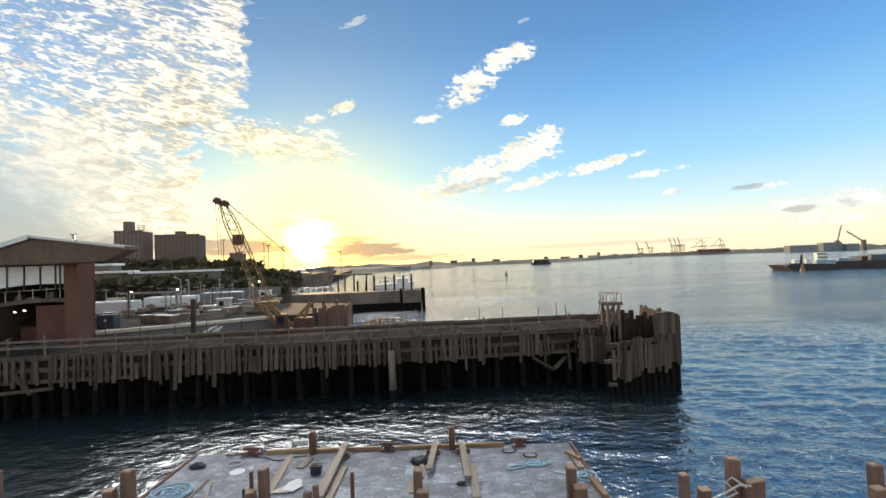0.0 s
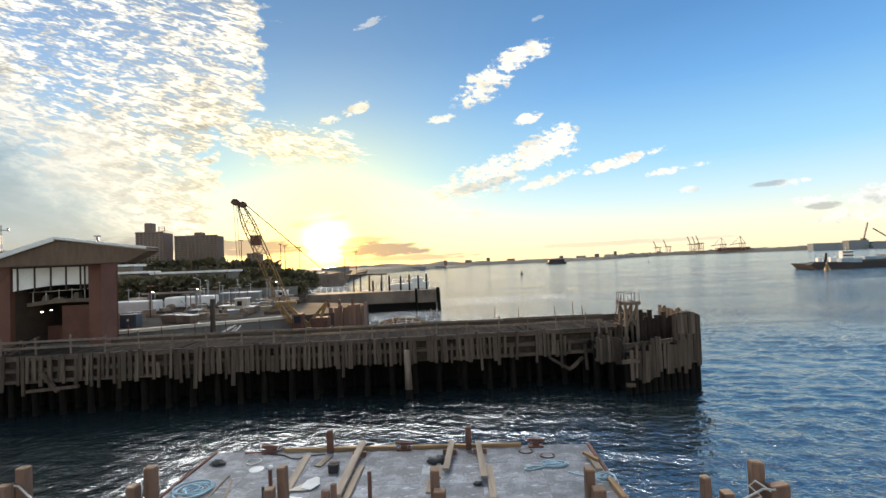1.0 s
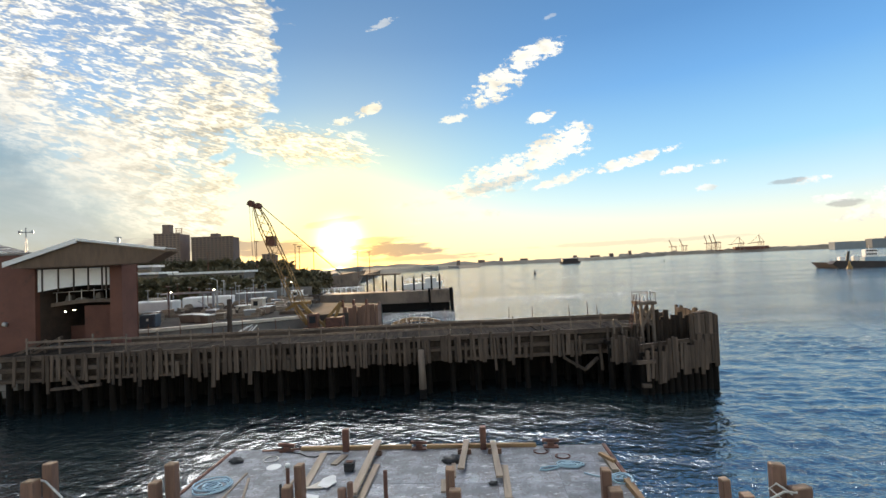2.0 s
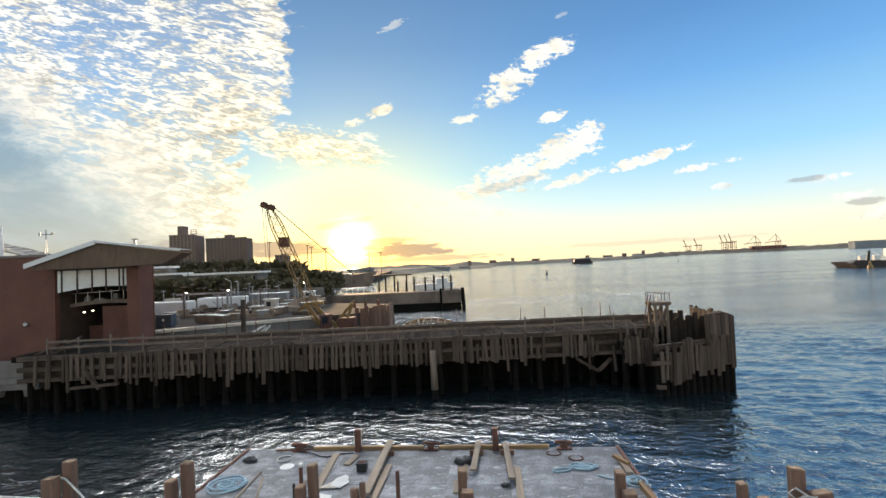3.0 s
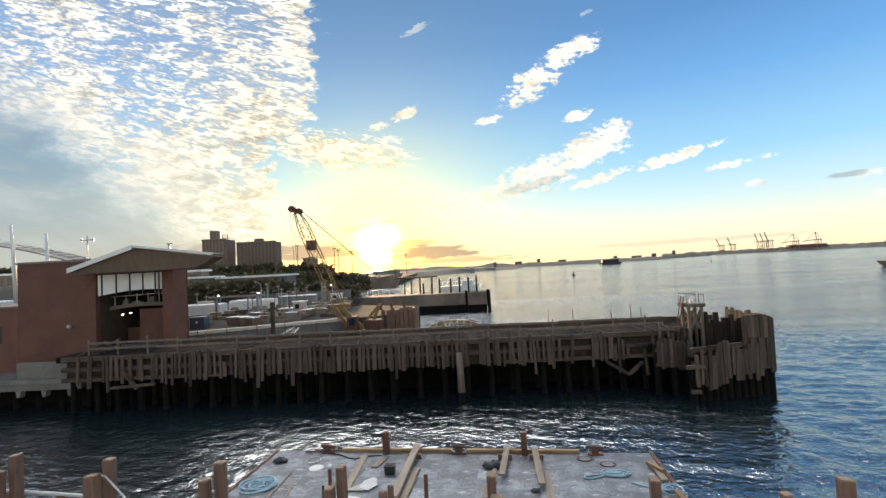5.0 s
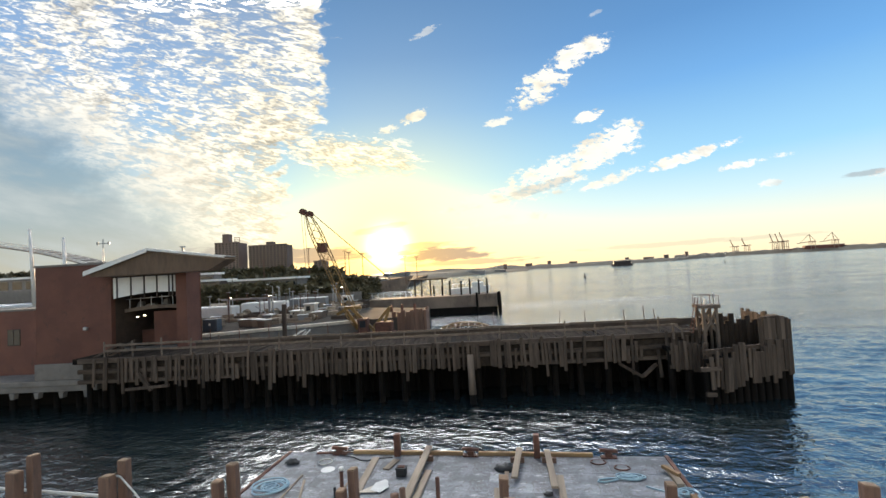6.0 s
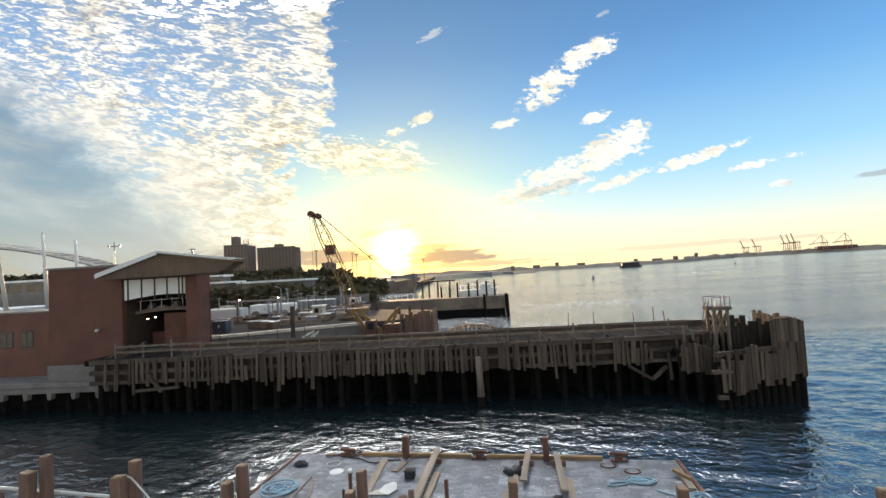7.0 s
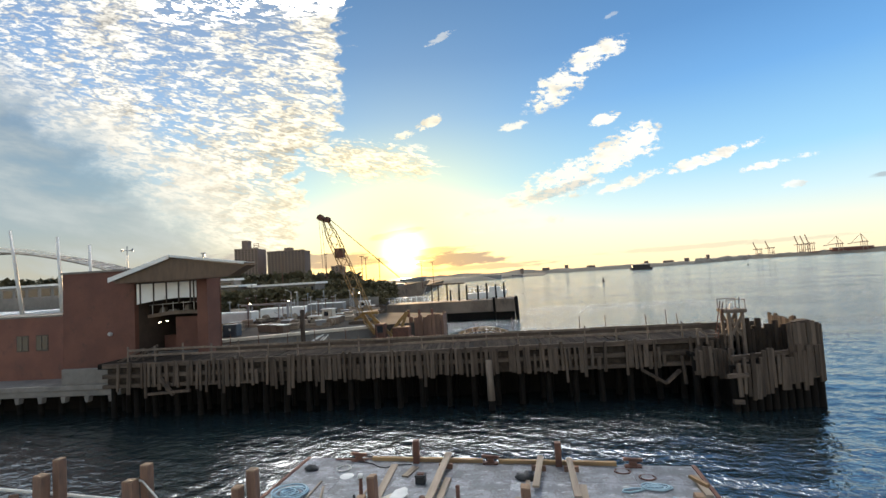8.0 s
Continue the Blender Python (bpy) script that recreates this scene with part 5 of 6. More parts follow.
def gantry(x, y, h, up, s=1.0, turn=0):
    g = thing("gantry_crane", "tall brownish container gantry crane on the far quay", "crane", pose(x, y, 0, 0, 0, turn), group="far container cranes")
    for px in (-9, 9):
        for py in (-7, 7):
            part("leg", bar(B(), (px * s, py * s, 0), (px * 0.8 * s, py * s, h * 0.62), 1.8, 1.8), M["quaypaint"], g)
    part("girder", bar(B(), (-22 * s, 0, h * 0.56), (16 * s, 0, h * 0.56), 3, 3), M["quaypaint"], g)
    part("cross_beam", bar(B(), (-9 * s, -7 * s, h * 0.3), (9 * s, -7 * s, h * 0.3), 1.6, 1.6), M["quaypaint"], g)
    if up:
        part("boom", bar(B(), (-8 * s, 0, h * 0.56), (-20 * s, 0, h), 3, 3), M["quaypaint"], g, "raised boom")
    else:
        part("boom", bar(B(), (-20 * s, 0, h * 0.56), (-58 * s, 0, h * 0.5), 2.6, 2.6), M["quaypaint"], g, "lowered boom")
        part("apex", bar(B(), (-4 * s, 0, h * 0.56), (-8 * s, 0, h), 2, 2), M["quaypaint"], g)
        part("stay", bar(B(), (-8 * s, 0, h), (-46 * s, 0, h * 0.53), 1.2, 1.2), M["quaypaint"], g)
        part("stay", bar(B(), (-8 * s, 0, h), (14 * s, 0, h * 0.58), 1.2, 1.2), M["quaypaint"], g)
    return g


for x, y, h, up in ((945, 2190, 70, True), (992, 2190, 74, True), (1104, 2190, 86, True), (1126, 2190, 86, True), (1144, 2190, 90, True), (1242, 2180, 74, False), (1330, 2180, 78, False)):
    gantry(x, y, h, up)
for x0, x1, z in ((1290, 1306, 83), (1376, 1322, 64)):
    d = thing("dock_crane", "slender distant dock crane", "crane", pose(x0, 1495, 0))
    part("jib", bar(B(), (0, 0, 28), (x1 - x0, 0, z), 3, 3), M["quaypaint"], d)
    part("base", span(B(), -6, 6, -4, 4, 0, 34), M["facade"], d)

# anchored vessel on the water
def build_tug():
    t = thing("tank_barge", "dark flat cargo barge lying at anchor", "barge", pose(150, 187, 0))
    part("hull", prism(B(), [(-12, 0.2), (-14, 2.2), (48, 2.4), (48, -0.5), (-11, -0.5)], -5, 5), M["hull"], t)
    part("deck_rail", span(B(), 6, 48, -4.9, -4.7, 2.5, 3.0), M["hull"], t)
    part("deckhouse", span(B(), 9, 16.5, -3, 3, 2.4, 4.1, 0.1), M["paleblue"], t)
    part("deck_tank", span(B(), 18.5, 21, -3, 3, 2.5, 4.6, 0.2), M["hull"], t)
    part("deck_load", span(B(), 22.5, 30, -3, 3, 2.5, 5.2, 0.1), M["blue"], t)
    g = thing("tugboat", "white and blue tugboat alongside the barge", "boat", pose(147.2, 180.5, -0.3))
    part("hull", prism(B(), [(-10, -0.5), (-13, 2.0), (-11.5, 3.2), (9, 2.2), (9, -0.5)], -1.8, 1.0), M["hull"], g)
    part("deckhouse", span(B(), -1.2, 6.5, -1.5, 0.8, 2.2, 4.1, 0.1), M["paleblue"], g)
    part("bridge", span(B(), -0.6, 3.6, -1.3, 0.6, 4.1, 7.0, 0.15), M["white"], g)
    for z in (4.9, 6.2):
        part("window", span(B(), -0.4, 3.4, -1.33, -1.301, z, z + 0.5), M["glass_dark"], g)
    part("mast", rod(B(), (1.6, 0, 7), (1.6, 0, 8.4), 0.1, None, 6), M["white"], g)
    part("winch", span(B(), -9.5, -7.6, -1, 0.6, 2.6, 4.6, 0.2), M["white"], g)
    part("funnel", rod(B(), (-6.3, 0, 2.4), (-5.7, 0, 6.4), 0.55, 0.4, 8), M["black"], g)
    part("deck_gear", span(B(), -4.6, -2.6, -1, 0.6, 2.3, 4.8, 0.3), M["white"], g)
    bu = thing("buoy", "yellow channel buoy floating beside the tugboat", "buoy", pose(136.5, 174, 0))
    part("float", rod(B(), (0, 0, -0.4), (0, 0, 0.8), 0.9, 0.8, 12), M["yellow"], bu)
    part("cage", rod(B(), (0, 0, 0.8), (0, 0, 2.8), 0.55, 0.18, 8), M["yellow"], bu)


build_tug()
isl = thing("anchored_barge", "dark barge anchored far out on the water", "barge", pose(136, 640, 0))
part("hull", prism(B(), [(-12, -0.5), (-15, 2.6), (13.5, 2.6), (12, -0.5)], -5, 5), M["hull"], isl)
part("deckhouse", span(B(), -11, 10.5, -3, 3, 2.6, 6.6, 0.2), M["hull"], isl)
for x, y in ((34, 250), (205, 500)):
    b = thing("buoy", "small dark channel marker on the water", "buoy", pose(x, y, 0))
    part("float", rod(B(), (0, 0, -0.4), (0, 0, 0.6), 0.8, 0.7, 10), M["hull"], b)
    part("cage", rod(B(), (0, 0, 0.6), (0, 0, 2.4), 0.4, 0.15, 8), M["hull"], b)

# ---------------------------------------------------------------- fender posts between the quay and the barge
def tube(bm, pts, r, seg=6):
    pts = [Vector(p) for p in pts]
    rings = []
    for i, p in enumerate(pts):
        d = (pts[min(i + 1, len(pts) - 1)] - pts[max(i - 1, 0)]).normalized()
        s = d.cross(Vector((0, 0, 1)))
        s = s.normalized() if s.length > 1e-3 else Vector((1, 0, 0))
        t = s.cross(d)
        rings.append([bm.verts.new(p + (s * math.cos(k * 6.2832 / seg) + t * math.sin(k * 6.2832 / seg)) * r) for k in range(seg)])
    for a, b in zip(rings, rings[1:]):
        for k in range(seg):
            bm.faces.new((a[k], a[(k + 1) % seg], b[(k + 1) % seg], b[k]))
    return bm


def timber_post(x, y, top, w, d, lean=0.0, turn=0.0, label="square brown timber fender post with a sawn top"):
    p = thing("fender_post", label, "post", pose(x, y, 0, 0, lean, turn), group="fender posts beside the barge")
    bm = box(B(), (0, 0, (top - 2.02) / 2), (w, d, top + 1.98), None, 0.025)
    part("shaft", bm, M["pile"], p)
    bm = box(B(), (0, 0, top - 0.02), (w - 0.02, d - 0.02, 0.04), Euler((rng.uniform(-0.1, 0.1), rng.uniform(-0.12, 0.12), 0)).to_matrix(), 0.012)
    part("sawn_top", bm, M["pile_cut"], p, "lighter sawn end grain")
    return p


for x, top, w, x2, top2, w2 in ((-16.45, 2.62, 0.30, -16.85, 2.2, 0.42), (-12.95, 2.52, 0.30, -13.3, 2.14, 0.42), (-9.1, 2.45, 0.30, -9.42, 2.06, 0.26), (-5.22, 2.36, 0.24, -5.48, 1.9, 0.26),
                                (-0.85, 2.2, 0.26, -0.68, 1.75, 0.34), (3.55, 2.12, 0.26, 3.68, 1.72, 0.36), (8.17, 2.2, 0.34, 8.5, 1.72, 0.52), (12.25, 1.9, 0.3, 12.0, 1.4, 0.34)):
    timber_post(x, 13.25, top, w, 0.28, rng.uniform(-1.5, 0.5), rng.uniform(-6, 6))
    timber_post(x2, 12.93, top2, w2, 0.3, rng.uniform(-1, 1), rng.uniform(-5, 5), "stout brown timber fender post with worn edges")
timber_post(6.78, 13.2, 1.84, 0.24, 0.22, -2.0, 10, "thin leaning brown timber fender post")
timber_post(7.22, 13.1, 1.46, 0.3, 0.28, 1.0, 0, "short dark brown timber fender post")
for x, top, r in ((-3.74, 1.86, 0.10), (-3.98, 1.68, 0.14)):
    p = thing("round_pile", "short round rusty brown pile stub", "pile", pose(x, 13.15, 0))
    part("shaft", rod(B(), (0, 0, -2), (0, 0, top), r, r * 0.92, 12), M["pile"], p, "", True)
for x, top, r, m in ((-5.63, 2.28, 0.055, "rust"), (-5.86, 1.76, 0.04, "black"), (-2.73, 2.12, 0.06, "rust")):
    p = thing("steel_pipe", "thin upright rusty steel pipe", "pipe", pose(x, 13.3, 0))
    part("tube", rod(B(), (0, 0, -1.5), (0, 0, top), r, None, 10), M[m], p, "", True)
    if x < -5.6 and m == "rust":
        part("cap", rod(B(), (0, 0, top - 0.01), (0, 0, top + 0.08), r * 1.5, r * 1.3, 10), M["white"], p, "white pipe cap", True)
# mooring lines round the posts
for pts in ([(-13.2, 13.05, 2.1), (-12.95, 13.05, 2.05), (-12.4, 13.0, 1.6), (-11.9, 12.9, 1.2), (-11.2, 12.7, 0.9)], [(8.35, 12.75, 1.65), (8.1, 12.9, 1.6), (7.7, 12.95, 1.35), (7.2, 12.9, 1.2), (6.4, 12.7, 1.0)],
            [(8.3, 12.8, 1.55), (8.0, 13.05, 1.75), (7.85, 13.1, 1.6), (8.05, 12.9, 1.4), (7.5, 12.9, 1.15)]):
    single("mooring_line", tube(B(), pts, 0.03), M["rope_white"], "white mooring line tied to a fender post", "rope", smooth=True)
gr = thing("guard_rail", "white painted pipe guard rail at the quay edge", "railing", pose(0, 0, 0))
part("rail", tube(B(), [(-24, 13.95, 1.22), (-20, 13.85, 1.2), (-17.4, 13.72, 1.2), (-14.2, 13.5, 1.2)], 0.06, 8), M["rope_white"], gr, "", True)
for x in (-19.0, -17.2, -15.2):
    part("bracket", prism(B(), [(x - 0.22, 1.1), (x + 0.12, 1.15), (x + 0.28, 0.3), (x - 0.35, 0.3)], 13.62, 13.7), M["pile"], gr)
part("lower_beam", span(B(), -24, -14.2, 13.55, 13.8, -0.5, 0.35), M["timber_h"], gr)

# ---------------------------------------------------------------- loose things on the barge
ZB = BZ + 0.008


def plank(a, b, w, t=0.05, lift=0.0, mat="lumber", label="long sawn wooden plank lying on the barge deck"):
    bm = B()
    a, b = Vector((*a, 0)), Vector((*b, 0))
    L = (b - a).length
    box(bm, (L / 2, 0, 0), (L, w, t), None, 0.006)
    ang = math.degrees(math.atan2(b.y - a.y, b.x - a.x))
    return single("plank", bm, M[mat], label, "plank", pose(a.x, a.y, ZB + t / 2 + 0.004 + lift, 0, 0, ang), group="planks on the barge")


plank((-5.95, 17.45), (-5.72, 14.6), 0.27)
plank((-6.29, 15.46), (-6.29, 14.3), 0.06, 0.05, 0.0, "lumber", "thin wooden stick lying on the barge deck")
plank((-3.95, 18.05), (-3.88, 13.9), 0.25, 0.09, 0.20)
plank((-3.66, 16.35), (-3.66, 13.8), 0.23, 0.09)
plank((-5.08, 17.3), (-5.26, 16.45), 0.26, 0.05)
plank((-0.45, 17.98), (-0.62, 15.55), 0.22, 0.07, 0.19)
plank((0.56, 17.86), (0.64, 14.95), 0.22, 0.07, 0.19)
plank((0.88, 16.2), (0.85, 14.0), 0.23, 0.06)
plank((-0.9, 16.4), (-0.86, 15.37), 0.15, 0.06)
plank((-1.19, 15.2), (-1.14, 14.4), 0.16, 0.06)
plank((-8.22, 15.9), (-8.14, 14.1), 0.07, 0.04, 0.0, "lumber", "thin pale batten lying on the barge deck")
plank((-7.95, 15.5), (-7.45, 14.1), 0.08, 0.04, 0.0, "lumber", "thin pale batten lying on the barge deck")
plank((4.5, 17.0), (4.5, 15.6), 0.22, 0.12, 0.0, "lumber", "broken timber lying along the barge edge")
plank((4.3, 16.75), (4.62, 16.1), 0.14, 0.1, 0.12, "yellow_wood", "splintered orange timber lying along the barge edge")
plank((4.6, 14.9), (4.66, 13.7), 0.16, 0.16, 0.0, "yellow_wood", "yellow edge timber lying along the barge edge")
for x in (-3.92, -0.53, 0.6):
    plank((x - 0.25, 17.3), (x + 0.25, 17.3), 0.14, 0.18, 0.0, "pile", "short timber bearer under a plank")


def sheet(name, pts, z, mat, label):
    bm = B()
    lo = [bm.verts.new((x, y, z + 0.02 * math.sin(3 * x))) for x, y in pts]
    f = bm.faces.new(lo)
    r = bmesh.ops.extrude_face_region(bm, geom=[f])
    for v in [e for e in r["geom"] if isinstance(e, bmesh.types.BMVert)]:
        v.co.z += 0.018
    bmesh.ops.recalc_face_normals(bm, faces=bm.faces[:])
    return single(name, bm, M[mat], label, "board")


sheet("board_sheet", [(-5.66, 14.66), (-5.28, 15.2), (-4.98, 15.1), (-5.1, 14.72)], ZB + 0.04, "ply", "torn plywood sheet lying on the deck")
sheet("board_sheet", [(-5.27, 15.31), (-5.02, 15.6), (-4.88, 15.5), (-4.84, 15.3), (-4.74, 15.1), (-4.94, 14.69), (-5.3, 14.8)], ZB + 0.065, "paper", "torn white board sheet lying on the deck")
sheet("board_sheet", [(-5.55, 14.35), (-5.06, 14.28), (-5.0, 13.9), (-5.5, 13.85)], ZB + 0.03, "paper", "white board scrap lying on the deck")
cr = thing("plastic_crate", "small black open plastic crate on the deck", "crate", pose(-4.56, 16.05, ZB + 0.004))
part("body", span(B(), -0.17, 0.17, -0.14, 0.14, 0.0, 0.26, 0.02), M["black"], cr)
part("rim", span(B(), -0.19, 0.19, -0.16, 0.16, 0.261, 0.3, 0.01), M["black"], cr)
part("contents", span(B(), -0.12, 0.12, -0.09, 0.09, 0.3, 0.33, 0.01), M["rust"], cr)


def coil(cx, cy, r, turns, mat, label, rr=0.022, squash=0.7, seed=1):
    q = random.Random(seed)
    pts = []
    n = turns * 18
    for i in range(n):
        a = i / 18 * 6.2832
        k = r * (0.62 + 0.34 * math.sin(i * 0.13 + seed) + 0.05 * math.sin(i * 0.71))
        pts.append((cx + k * math.cos(a) + 0.1 * math.sin(i * 0.05), cy + k * squash * math.sin(a) + 0.07 * math.cos(i * 0.07), ZB + rr + 0.012 + 0.05 * i / n + 0.012 * math.sin(i * 0.9)))
    return single("rope_coil", tube(B(), pts, rr), M[mat], label, "rope", smooth=True)


coil(-8.9, 14.9, 0.62, 6, "rope", "loose pale blue rope coil on the barge deck", 0.028, 0.95, 2)
coil(3.1, 16.15, 0.46, 6, "rope", "loose pale blue rope coil on the barge deck", 0.028, 0.5, 5)
single("rope_length", tube(B(), [(2.75, 16.1, ZB + .03), (2.4, 16.1, ZB + .03), (2.1, 15.98, ZB + .03), (2.05, 15.85, ZB + .03), (2.25, 15.8, ZB + .03), (2.6, 15.95, ZB + .03), (2.8, 16.1, ZB + .03)], 0.028), M["rope"], "loop of pale blue rope on the deck", "rope", smooth=True)
coil(4.5, 15.15, 0.36, 5, "rope", "pale blue rope bundle hanging at the barge edge", 0.025, 1.0, 8)
single("rope_length", tube(B(), [(3.47, 15.59, ZB + .03), (3.7, 15.42, ZB + .03), (3.99, 15.26, ZB + .03), (4.3, 15.2, ZB + .03)], 0.025), M["rope"], "dark blue rope end on the deck", "rope", smooth=True)
single("cable", tube(B(), [(-7.5, 17.62, ZB + .03), (-7.2, 17.57, ZB + .03), (-6.9, 17.5, ZB + .03), (-6.5, 17.2, ZB + .03), (-6.2, 17.15, ZB + .03), (-5.9, 17.4, ZB + .03), (-5.3, 17.5, ZB + .03)], 0.02), M["black"], "thin black cable on the barge deck", "cable", smooth=True)
ringm = [( -7.83 + 0.26 * math.cos(k * 0.3307), 16.99 + 0.26 * math.sin(k * 0.3307), ZB + 0.03) for k in range(20)]
single("hoop", tube(B(), ringm, 0.022), M["rope_white"], "pale metal hoop lying on the deck", "hoop", smooth=True)
single("paint_patch", rod(B(), (-7.47, 16.41, ZB + 0.003), (-7.47, 16.41, ZB + 0.007), 0.26, None, 20), M["paper"], "round splash of white paint on deck", "paint")
for x, y in ((2.31, 17.37), (3.03, 16.94)):
    h = thing("deck_hatch", "small oval manhole cover on the barge deck", "hatch", pose(x, y, ZB))
    part("ring", tube(B(), [(0.26 * math.cos(k * 0.3307), 0.2 * math.sin(k * 0.3307), 0.02) for k in range(20)], 0.022), M["rust"], h, "", True)
    part("cover", rod(B(), (0, 0, 0.0), (0, 0, 0.035), 0.2, None, 16), M["deck"], h)


def heap(x, y, r, label):
    bm = B()
    bmesh.ops.create_icosphere(bm, subdivisions=3, radius=1)
    for v in bm.verts:
        k = 1 + 0.45 * noise.fractal(v.co * 2.2 + Vector((x, y, 0)), 1, 2, 3)
        v.co = Vector((v.co.x * r * k, v.co.y * r * 0.7 * k, max(v.co.z, -0.1) * r * 0.55 * k))
    single("tarp_heap", bm, M["black"], label, "tarp", pose(x, y, ZB + 0.04), smooth=True)


heap(-0.95, 16.6, 0.34, "crumpled black rag heap on the deck")
heap(-9.1, 16.85, 0.26, "dark weedy rag heap at the deck edge")
heap(0.42, 14.9, 0.14, "small dark rag lump on the deck")

# ---------------------------------------------------------------- yard behind the pier
def trailer(u, v, length, turn, mat, label):
    t = thing("yard_trailer", label, "trailer", on_pier(u, v, LAND, turn))
    part("box_body", span(B(), 0, length, -1.1, 1.1, 0.35, 1.5, 0.05), M[mat], t)
    part("roof", span(B(), 0.05, length - 0.05, -1.05, 1.05, 1.5, 1.56), M["white"], t)
    for k in (0.8, length - 0.8):
        part("wheel", rod(B(), (k, -1.0, 0.3), (k, 1.0, 0.3), 0.3, None, 14), M["black"], t)
    return t


trailer(-38.0, 24.5, 4.6, 4, "white", "low white site trailer in the yard")
trailer(-35.0, 30, 5.5, 8, "white", "low white site trailer in the yard")
trailer(-31.0, 36, 5.0, 5, "greygreen", "grey site trailer in the yard")
bb = thing("blue_cabinet", "dark blue steel site cabinet on the quay", "cabinet", on_pier(-30.0, 12.6, LAND))
part("body", span(B(), -0.2, 1.15, 0, 0.9, 0, 1.12, 0.03), M["blue"], bb)
part("door", span(B(), -0.1, 1.05, -0.03, -0.002, 0.08, 1.04, 0.01), M["blue"], bb)
part("sign_plate", span(B(), 0.4, 0.58, -0.045, -0.032, 0.55, 0.75), M["white"], bb)
fe = thing("panel_fence", "pale slatted fence panel catching the sun", "fence", on_pier(-37.0, 25.9, LAND, 10))
pm = mesh_of("slat", span(B(), -0.07, 0.07, -0.02, 0.02, 0.75, 1.9), M["ply"])
for i in range(9):
    piece("slat", pm, fe, pose(i * 0.2, 0, 0))
for z in (0.85, 1.7):
    part("rail", span(B(), -0.1, 1.75, 0.022, 0.06, z, z + 0.08), M["ply"], fe)
part("stand", span(B(), -0.1, 1.75, 0.03, 0.2, 0, 0.84), M["concrete"], fe)
po = thing("timber_mast", "stout dark brown timber post behind the pier", "post", on_pier(-21.05, 9, 0))
part("shaft", rod(B(), (0, 0, -1.5), (0, 0, 5.9), 0.2, 0.18, 10), M["timber"], po, "", True)


def street_lamp(u, v, h, lit, arm=0.5):
    s = thing("street_lamp", "slim grey street lamp in the yard" + (" with its lamp lit" if lit else ""), "lamp post", on_pier(u, v, LAND))
    part("pole", rod(B(), (0, 0, 0), (0, 0, h), 0.07, 0.045, 8), M["steel"], s)
    part("arm", bar(B(), (0, 0, h - 0.02), (-arm, 0, h + arm * 0.5), 0.05, 0.05), M["steel"], s)
    part("head", box(B(), (-arm - 0.1, 0, h + arm * 0.55), (0.22, 0.12, 0.08), None, 0.02), M["lamp"] if lit else M["white"], s)


street_lamp(-33.85, 25, 2.4, True, 0.12)
street_lamp(-29.05, 25, 2.5, True, 0.12)
street_lamp(-29.2, 25.6, 3.6, False, 0.5)
street_lamp(-24.6, 40, 2.6, True, 0.12)
street_lamp(-27.0, 44, 2.8, False, 0.3)
street_lamp(-36.5, 45, 3.0, False, 0.3)
for u, v, z in ((-54.3, 110, 16.8), (-43.0, 110, 15.4), (-41.8, 110, 14.8), (-37.6, 110, 14.3), (-64, 100, 13.5), (-30.0, 150, 14), (-25.5, 150, 13.5)):
    s = thing("flood_mast", "tall thin floodlight mast beyond the yard", "mast", on_pier(u, v, LAND))
    part("pole", rod(B(), (0, 0, 0), (0, 0, z - LAND), 0.14, 0.09, 6), M["rust"], s)
    part("lamp_bar", box(B(), (0, 0, z - LAND), (1.3, 0.2, 0.2)), M["rust"], s)
# portal frame and loose yard stores
pf = thing("portal_frame", "grey steel portal frame in the yard", "frame", on_pier(-33.0, 22.5, LAND, 4))
for x in (0, 4.6):
    part("post", span(B(), x - 0.12, x + 0.12, -0.12, 0.12, 0, 2.3), M["steel"], pf)
part("beam", span(B(), -0.8, 5.4, -0.12, 0.12, 2.3, 2.5), M["steel"], pf)
part("brace", bar(B(), (3.0, 0, 1.5), (4.6, 0, 0.4), 0.09, 0.09), M["steel"], pf)
q = random.Random(21)
for i in range(150):
    v = q.uniform(13.0, 46)
    u = q.uniform(-40, -17) + (v - 13) * -0.18
    if -31.5 < u < -28 and v < 15 or (v - 9.6) < (u + 30.1) * 0.5 + 1.6:
        continue
    k = i % 4
    st = thing(("pallet_stack", "timber_bundle", "steel_bin", "cable_drum")[k], ("stack of worn timber pallets in the yard", "bundle of reddish timbers in the yard", "small rusty steel bin in the yard", "wooden cable drum standing in the yard")[k],
               ("pallets", "timber", "bin", "drum")[k], on_pier(u, v, LAND, q.uniform(-30, 30)))
    if k == 0:
        for j in range(q.randint(2, 5)):
            part("pallet", span(B(), -0.6, 0.6, -0.5, 0.5, j * 0.16, j * 0.16 + 0.12), M["lumber"], st)
    elif k == 1:
        for j in range(5):
            part("timber", span(B(), -1.4, 1.4, -0.5 + j * 0.2, -0.34 + j * 0.2, 0, q.uniform(0.2, 0.45)), M["timber_h"] if i % 3 else M["lumber"], st)
    elif k == 2:
        part("bin_body", prism(B(), [(-0.55, 0.7), (-0.42, 0.05), (0.42, 0.05), (0.55, 0.7)], -0.4, 0.4), M["stained"] if i % 3 else M["greygreen"], st)
        part("rim", span(B(), -0.58, 0.58, -0.43, 0.43, 0.7, 0.75), M["steel"], st)
    else:
        part("drum_core", rod(B(), (0, -0.3, 0.42), (0, 0.3, 0.42), 0.24, None, 14), M["lumber"], st)
        for y in (-0.32, 0.32):
            part("flange", rod(B(), (0, y - 0.03, 0.42), (0, y + 0.03, 0.42), 0.42, None, 16), M["lumber"], st)
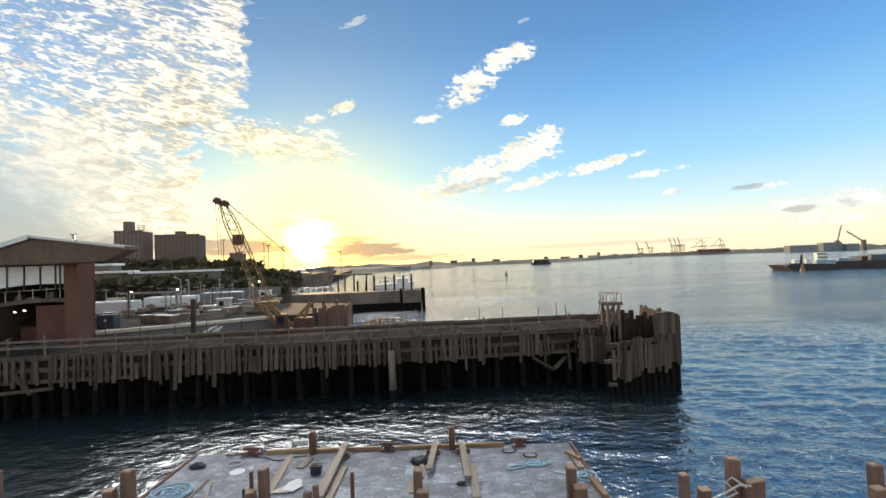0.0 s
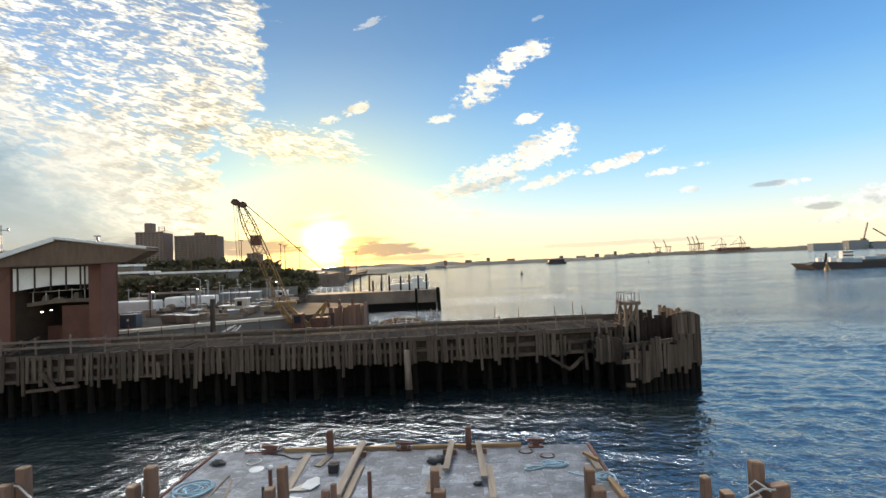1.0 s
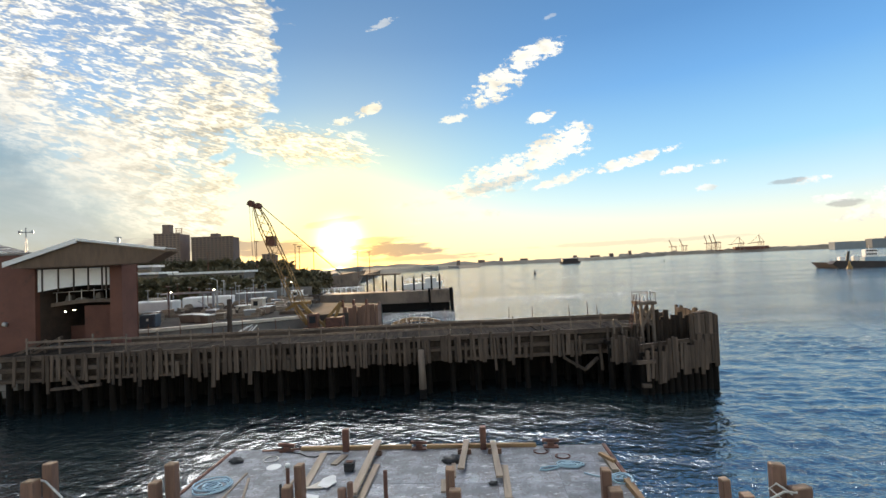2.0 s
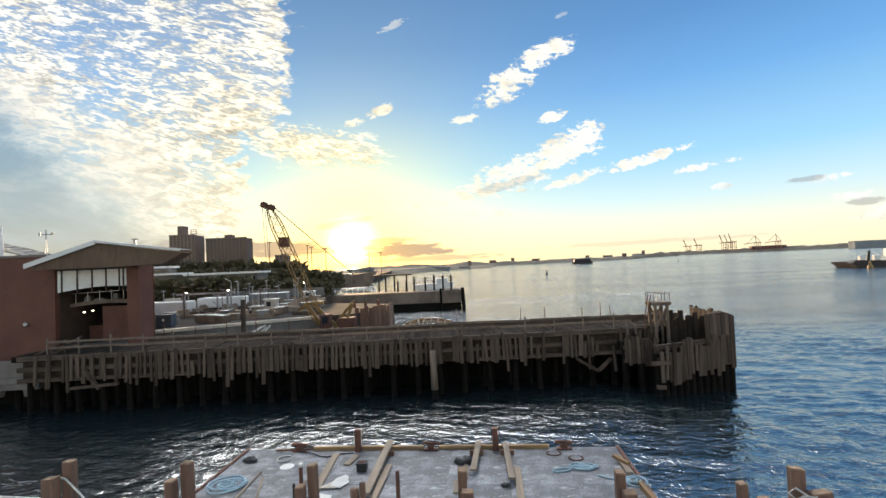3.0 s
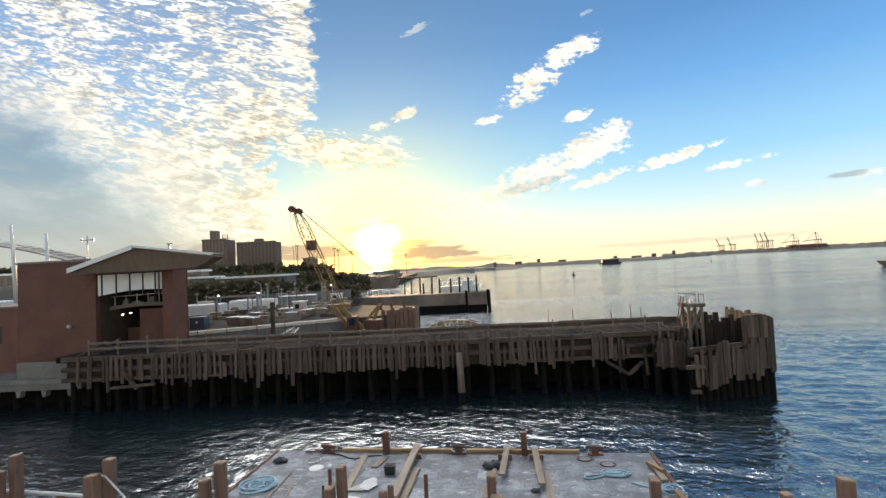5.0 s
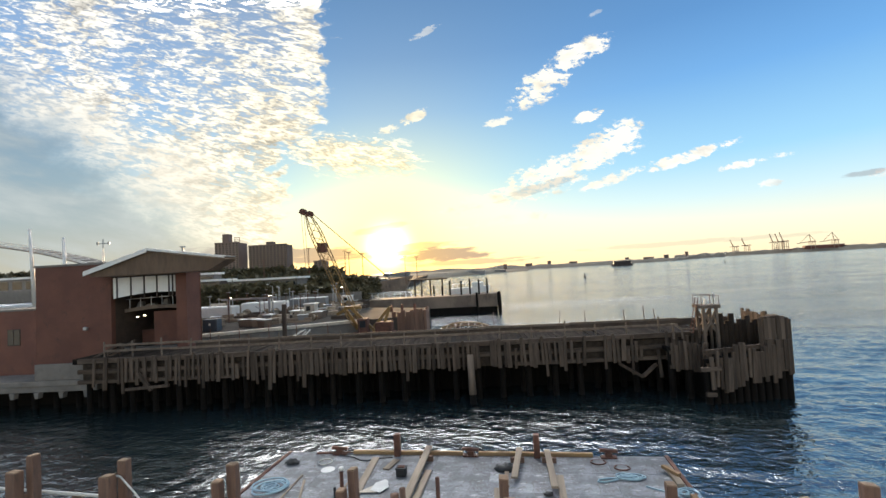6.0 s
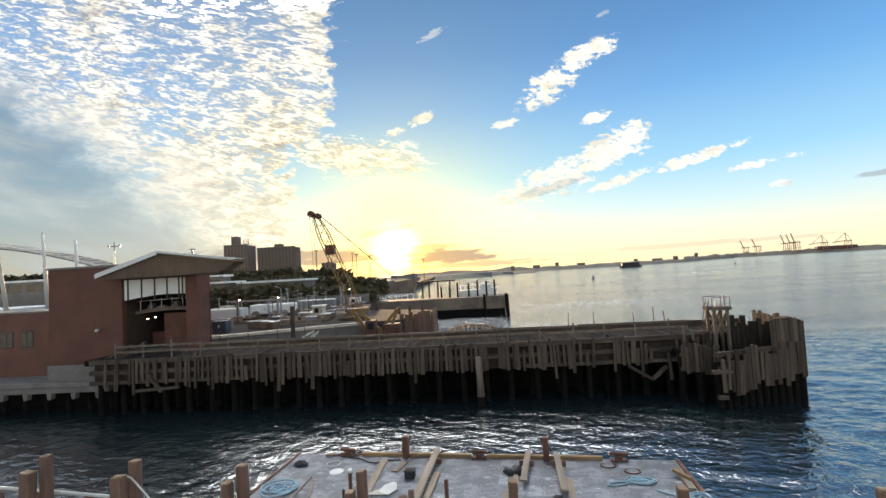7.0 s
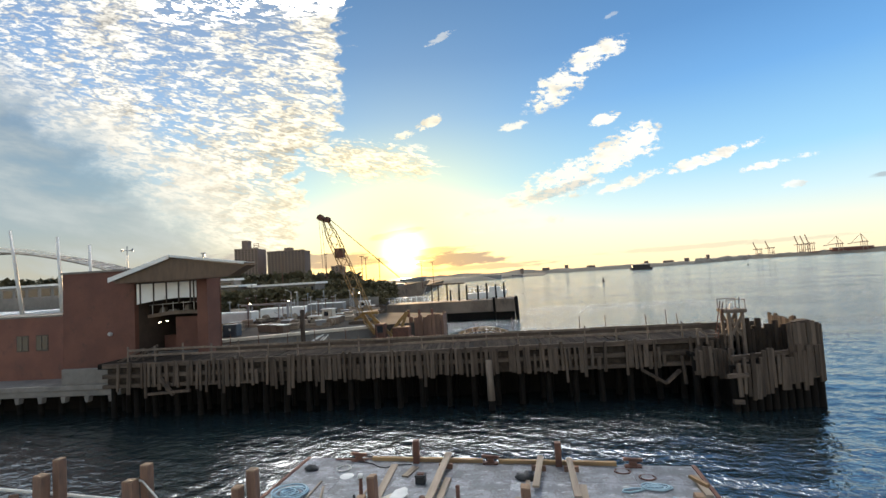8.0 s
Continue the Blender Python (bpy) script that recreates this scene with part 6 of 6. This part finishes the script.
for u, v, w, h, mat in ((-25.0, 22, 1.5, 0.75, "ply"), (-23.6, 22.2, 1.2, 1.45, "ply"), (-24.2, 40, 1.6, 1.3, "white"), (-28.5, 40, 1.4, 1.1, "white")):
    c = thing("site_cabin", "small pale site cabin with a dark window", "cabin", on_pier(u, v, LAND))
    part("body", span(B(), -w / 2, w / 2, 0, 1.2, 0, h, 0.03), M[mat], c)
    part("roof", span(B(), -w / 2 - 0.1, w / 2 + 0.1, -0.1, 1.3, h + 0.002, h + 0.08), M["white"], c)
    part("window", span(B(), -w * 0.3, w * 0.1, -0.02, -0.002, h * 0.5, h * 0.85), M["glass_dark"], c)
for i in range(34):
    v = q.uniform(18, 48)
    u = q.uniform(-37, -22) + (v - 13) * -0.15
    s = thing("pole", "thin grey steel pole standing in the yard", "pole", on_pier(u, v, LAND, 0))
    h = q.uniform(1.6, 3.4)
    part("shaft", rod(B(), (0, 0, 0), (0, 0, h), 0.05, 0.04, 6), M["steel"] if i % 2 else M["rust"], s)
    part("bracket", bar(B(), (-0.25, 0, h - 0.1), (0.25, 0, h - 0.1), 0.05, 0.08), M["steel"], s)
wall = single("yard_wall", bar(B(), (-41, 47, LAND + 0.75), (-24.2, 50, LAND + 0.75), 0.3, 1.5), M["concrete"], "long pale grey concrete wall behind the yard", "wall", PIER)
# gangway with white rails on the back of the pier
gw = thing("gangway", "small white gangway with sloping handrails", "gangway", on_pier(-18.0, 4.6, 0))
part("ramp", bar(B(), (-0.75, 0, 3.45), (0.85, 0, 3.6), 0.9, 0.1), M["white"], gw)
for y in (-0.42, 0.42):
    part("handrail", bar(B(), (-0.7, y, 3.75), (0.15, y, 4.25), 0.06, 0.07), M["white"], gw)
    part("handrail", bar(B(), (-0.1, y, 3.6), (0.5, y, 4.2), 0.06, 0.07), M["white"], gw)
part("float", span(B(), -1.0, 1.0, -0.6, 0.6, -0.4, 3.38), M["hull"], gw)
# boat frame under construction behind the pier
bf = thing("boat_frame", "pale timber ribs of a small covered boat", "boat", on_pier(-6.15, 6.2, 0))
for i in range(8):
    x = -1.75 + i * 0.5
    h = 4.02 - 0.30 * abs(x / 1.75) ** 2.2 + rng.uniform(-0.05, 0.05)
    k = rng.uniform(-0.35, 0.35)
    part("rib", tube(B(), [(x + k, -0.75, 3.1), (x + k * 0.3, -0.6, h - 0.16), (x, 0, h), (x - k * 0.3, 0.6, h - 0.16), (x - k, 0.75, 3.1)], 0.045, 6), M["lumber"], bf)
# yellow on these top edges stands in for sunlight catching them
for y, d in ((-0.58, 0.16), (0.0, 0.0), (0.58, 0.16)):
    part("stringer", tube(B(), [(-1.8, y, 3.70 - d), (-0.9, y, 3.98 - d), (0, y, 4.06 - d), (0.9, y, 3.98 - d), (1.8, y, 3.72 - d)], 0.055), M["yellow_wood"], bf)
part("cover_scrap", bar(B(), (-0.2, 0.25, 4.04), (0.95, 0.3, 3.98), 0.7, 0.03), M["ply"], bf, "pale scrap of canvas cover")
part("hull", prism(B(), [(-2.0, 3.15), (-1.6, 0.0), (1.6, 0.0), (2.0, 3.15)], -0.8, 0.8), M["hull"], bf)
# moored hull and footbridge past the second pier
mh = thing("moored_ship", "pale moored ship bow beyond the yard", "ship", on_pier(-36.0, 172, 0))
part("hull", prism(B(), [(-11, 0.0), (-11, 4.0), (6.0, 6.2), (3.0, 0.0)], -3, 3), M["stained"], mh)
part("deckhouse", span(B(), -9, -5, -2, 2, 4.2, 5.6, 0.1), M["greygreen"], mh)
fb = thing("jetty", "low timber jetty with railings across the inlet", "jetty", on_pier(-22, 66, 0))
part("deck", span(B(), -24, 3, 0, 2, 2.0, 2.3), M["timber_h"], fb)
for i in range(18):
    part("post", span(B(), -23.8 + i * 1.55, -23.65 + i * 1.55, 0, 0.15, -1, 3.3), M["wet"], fb)
part("rail", span(B(), -24, 3, -0.05, 0.0, 3.15, 3.28), M["timber_h"], fb)
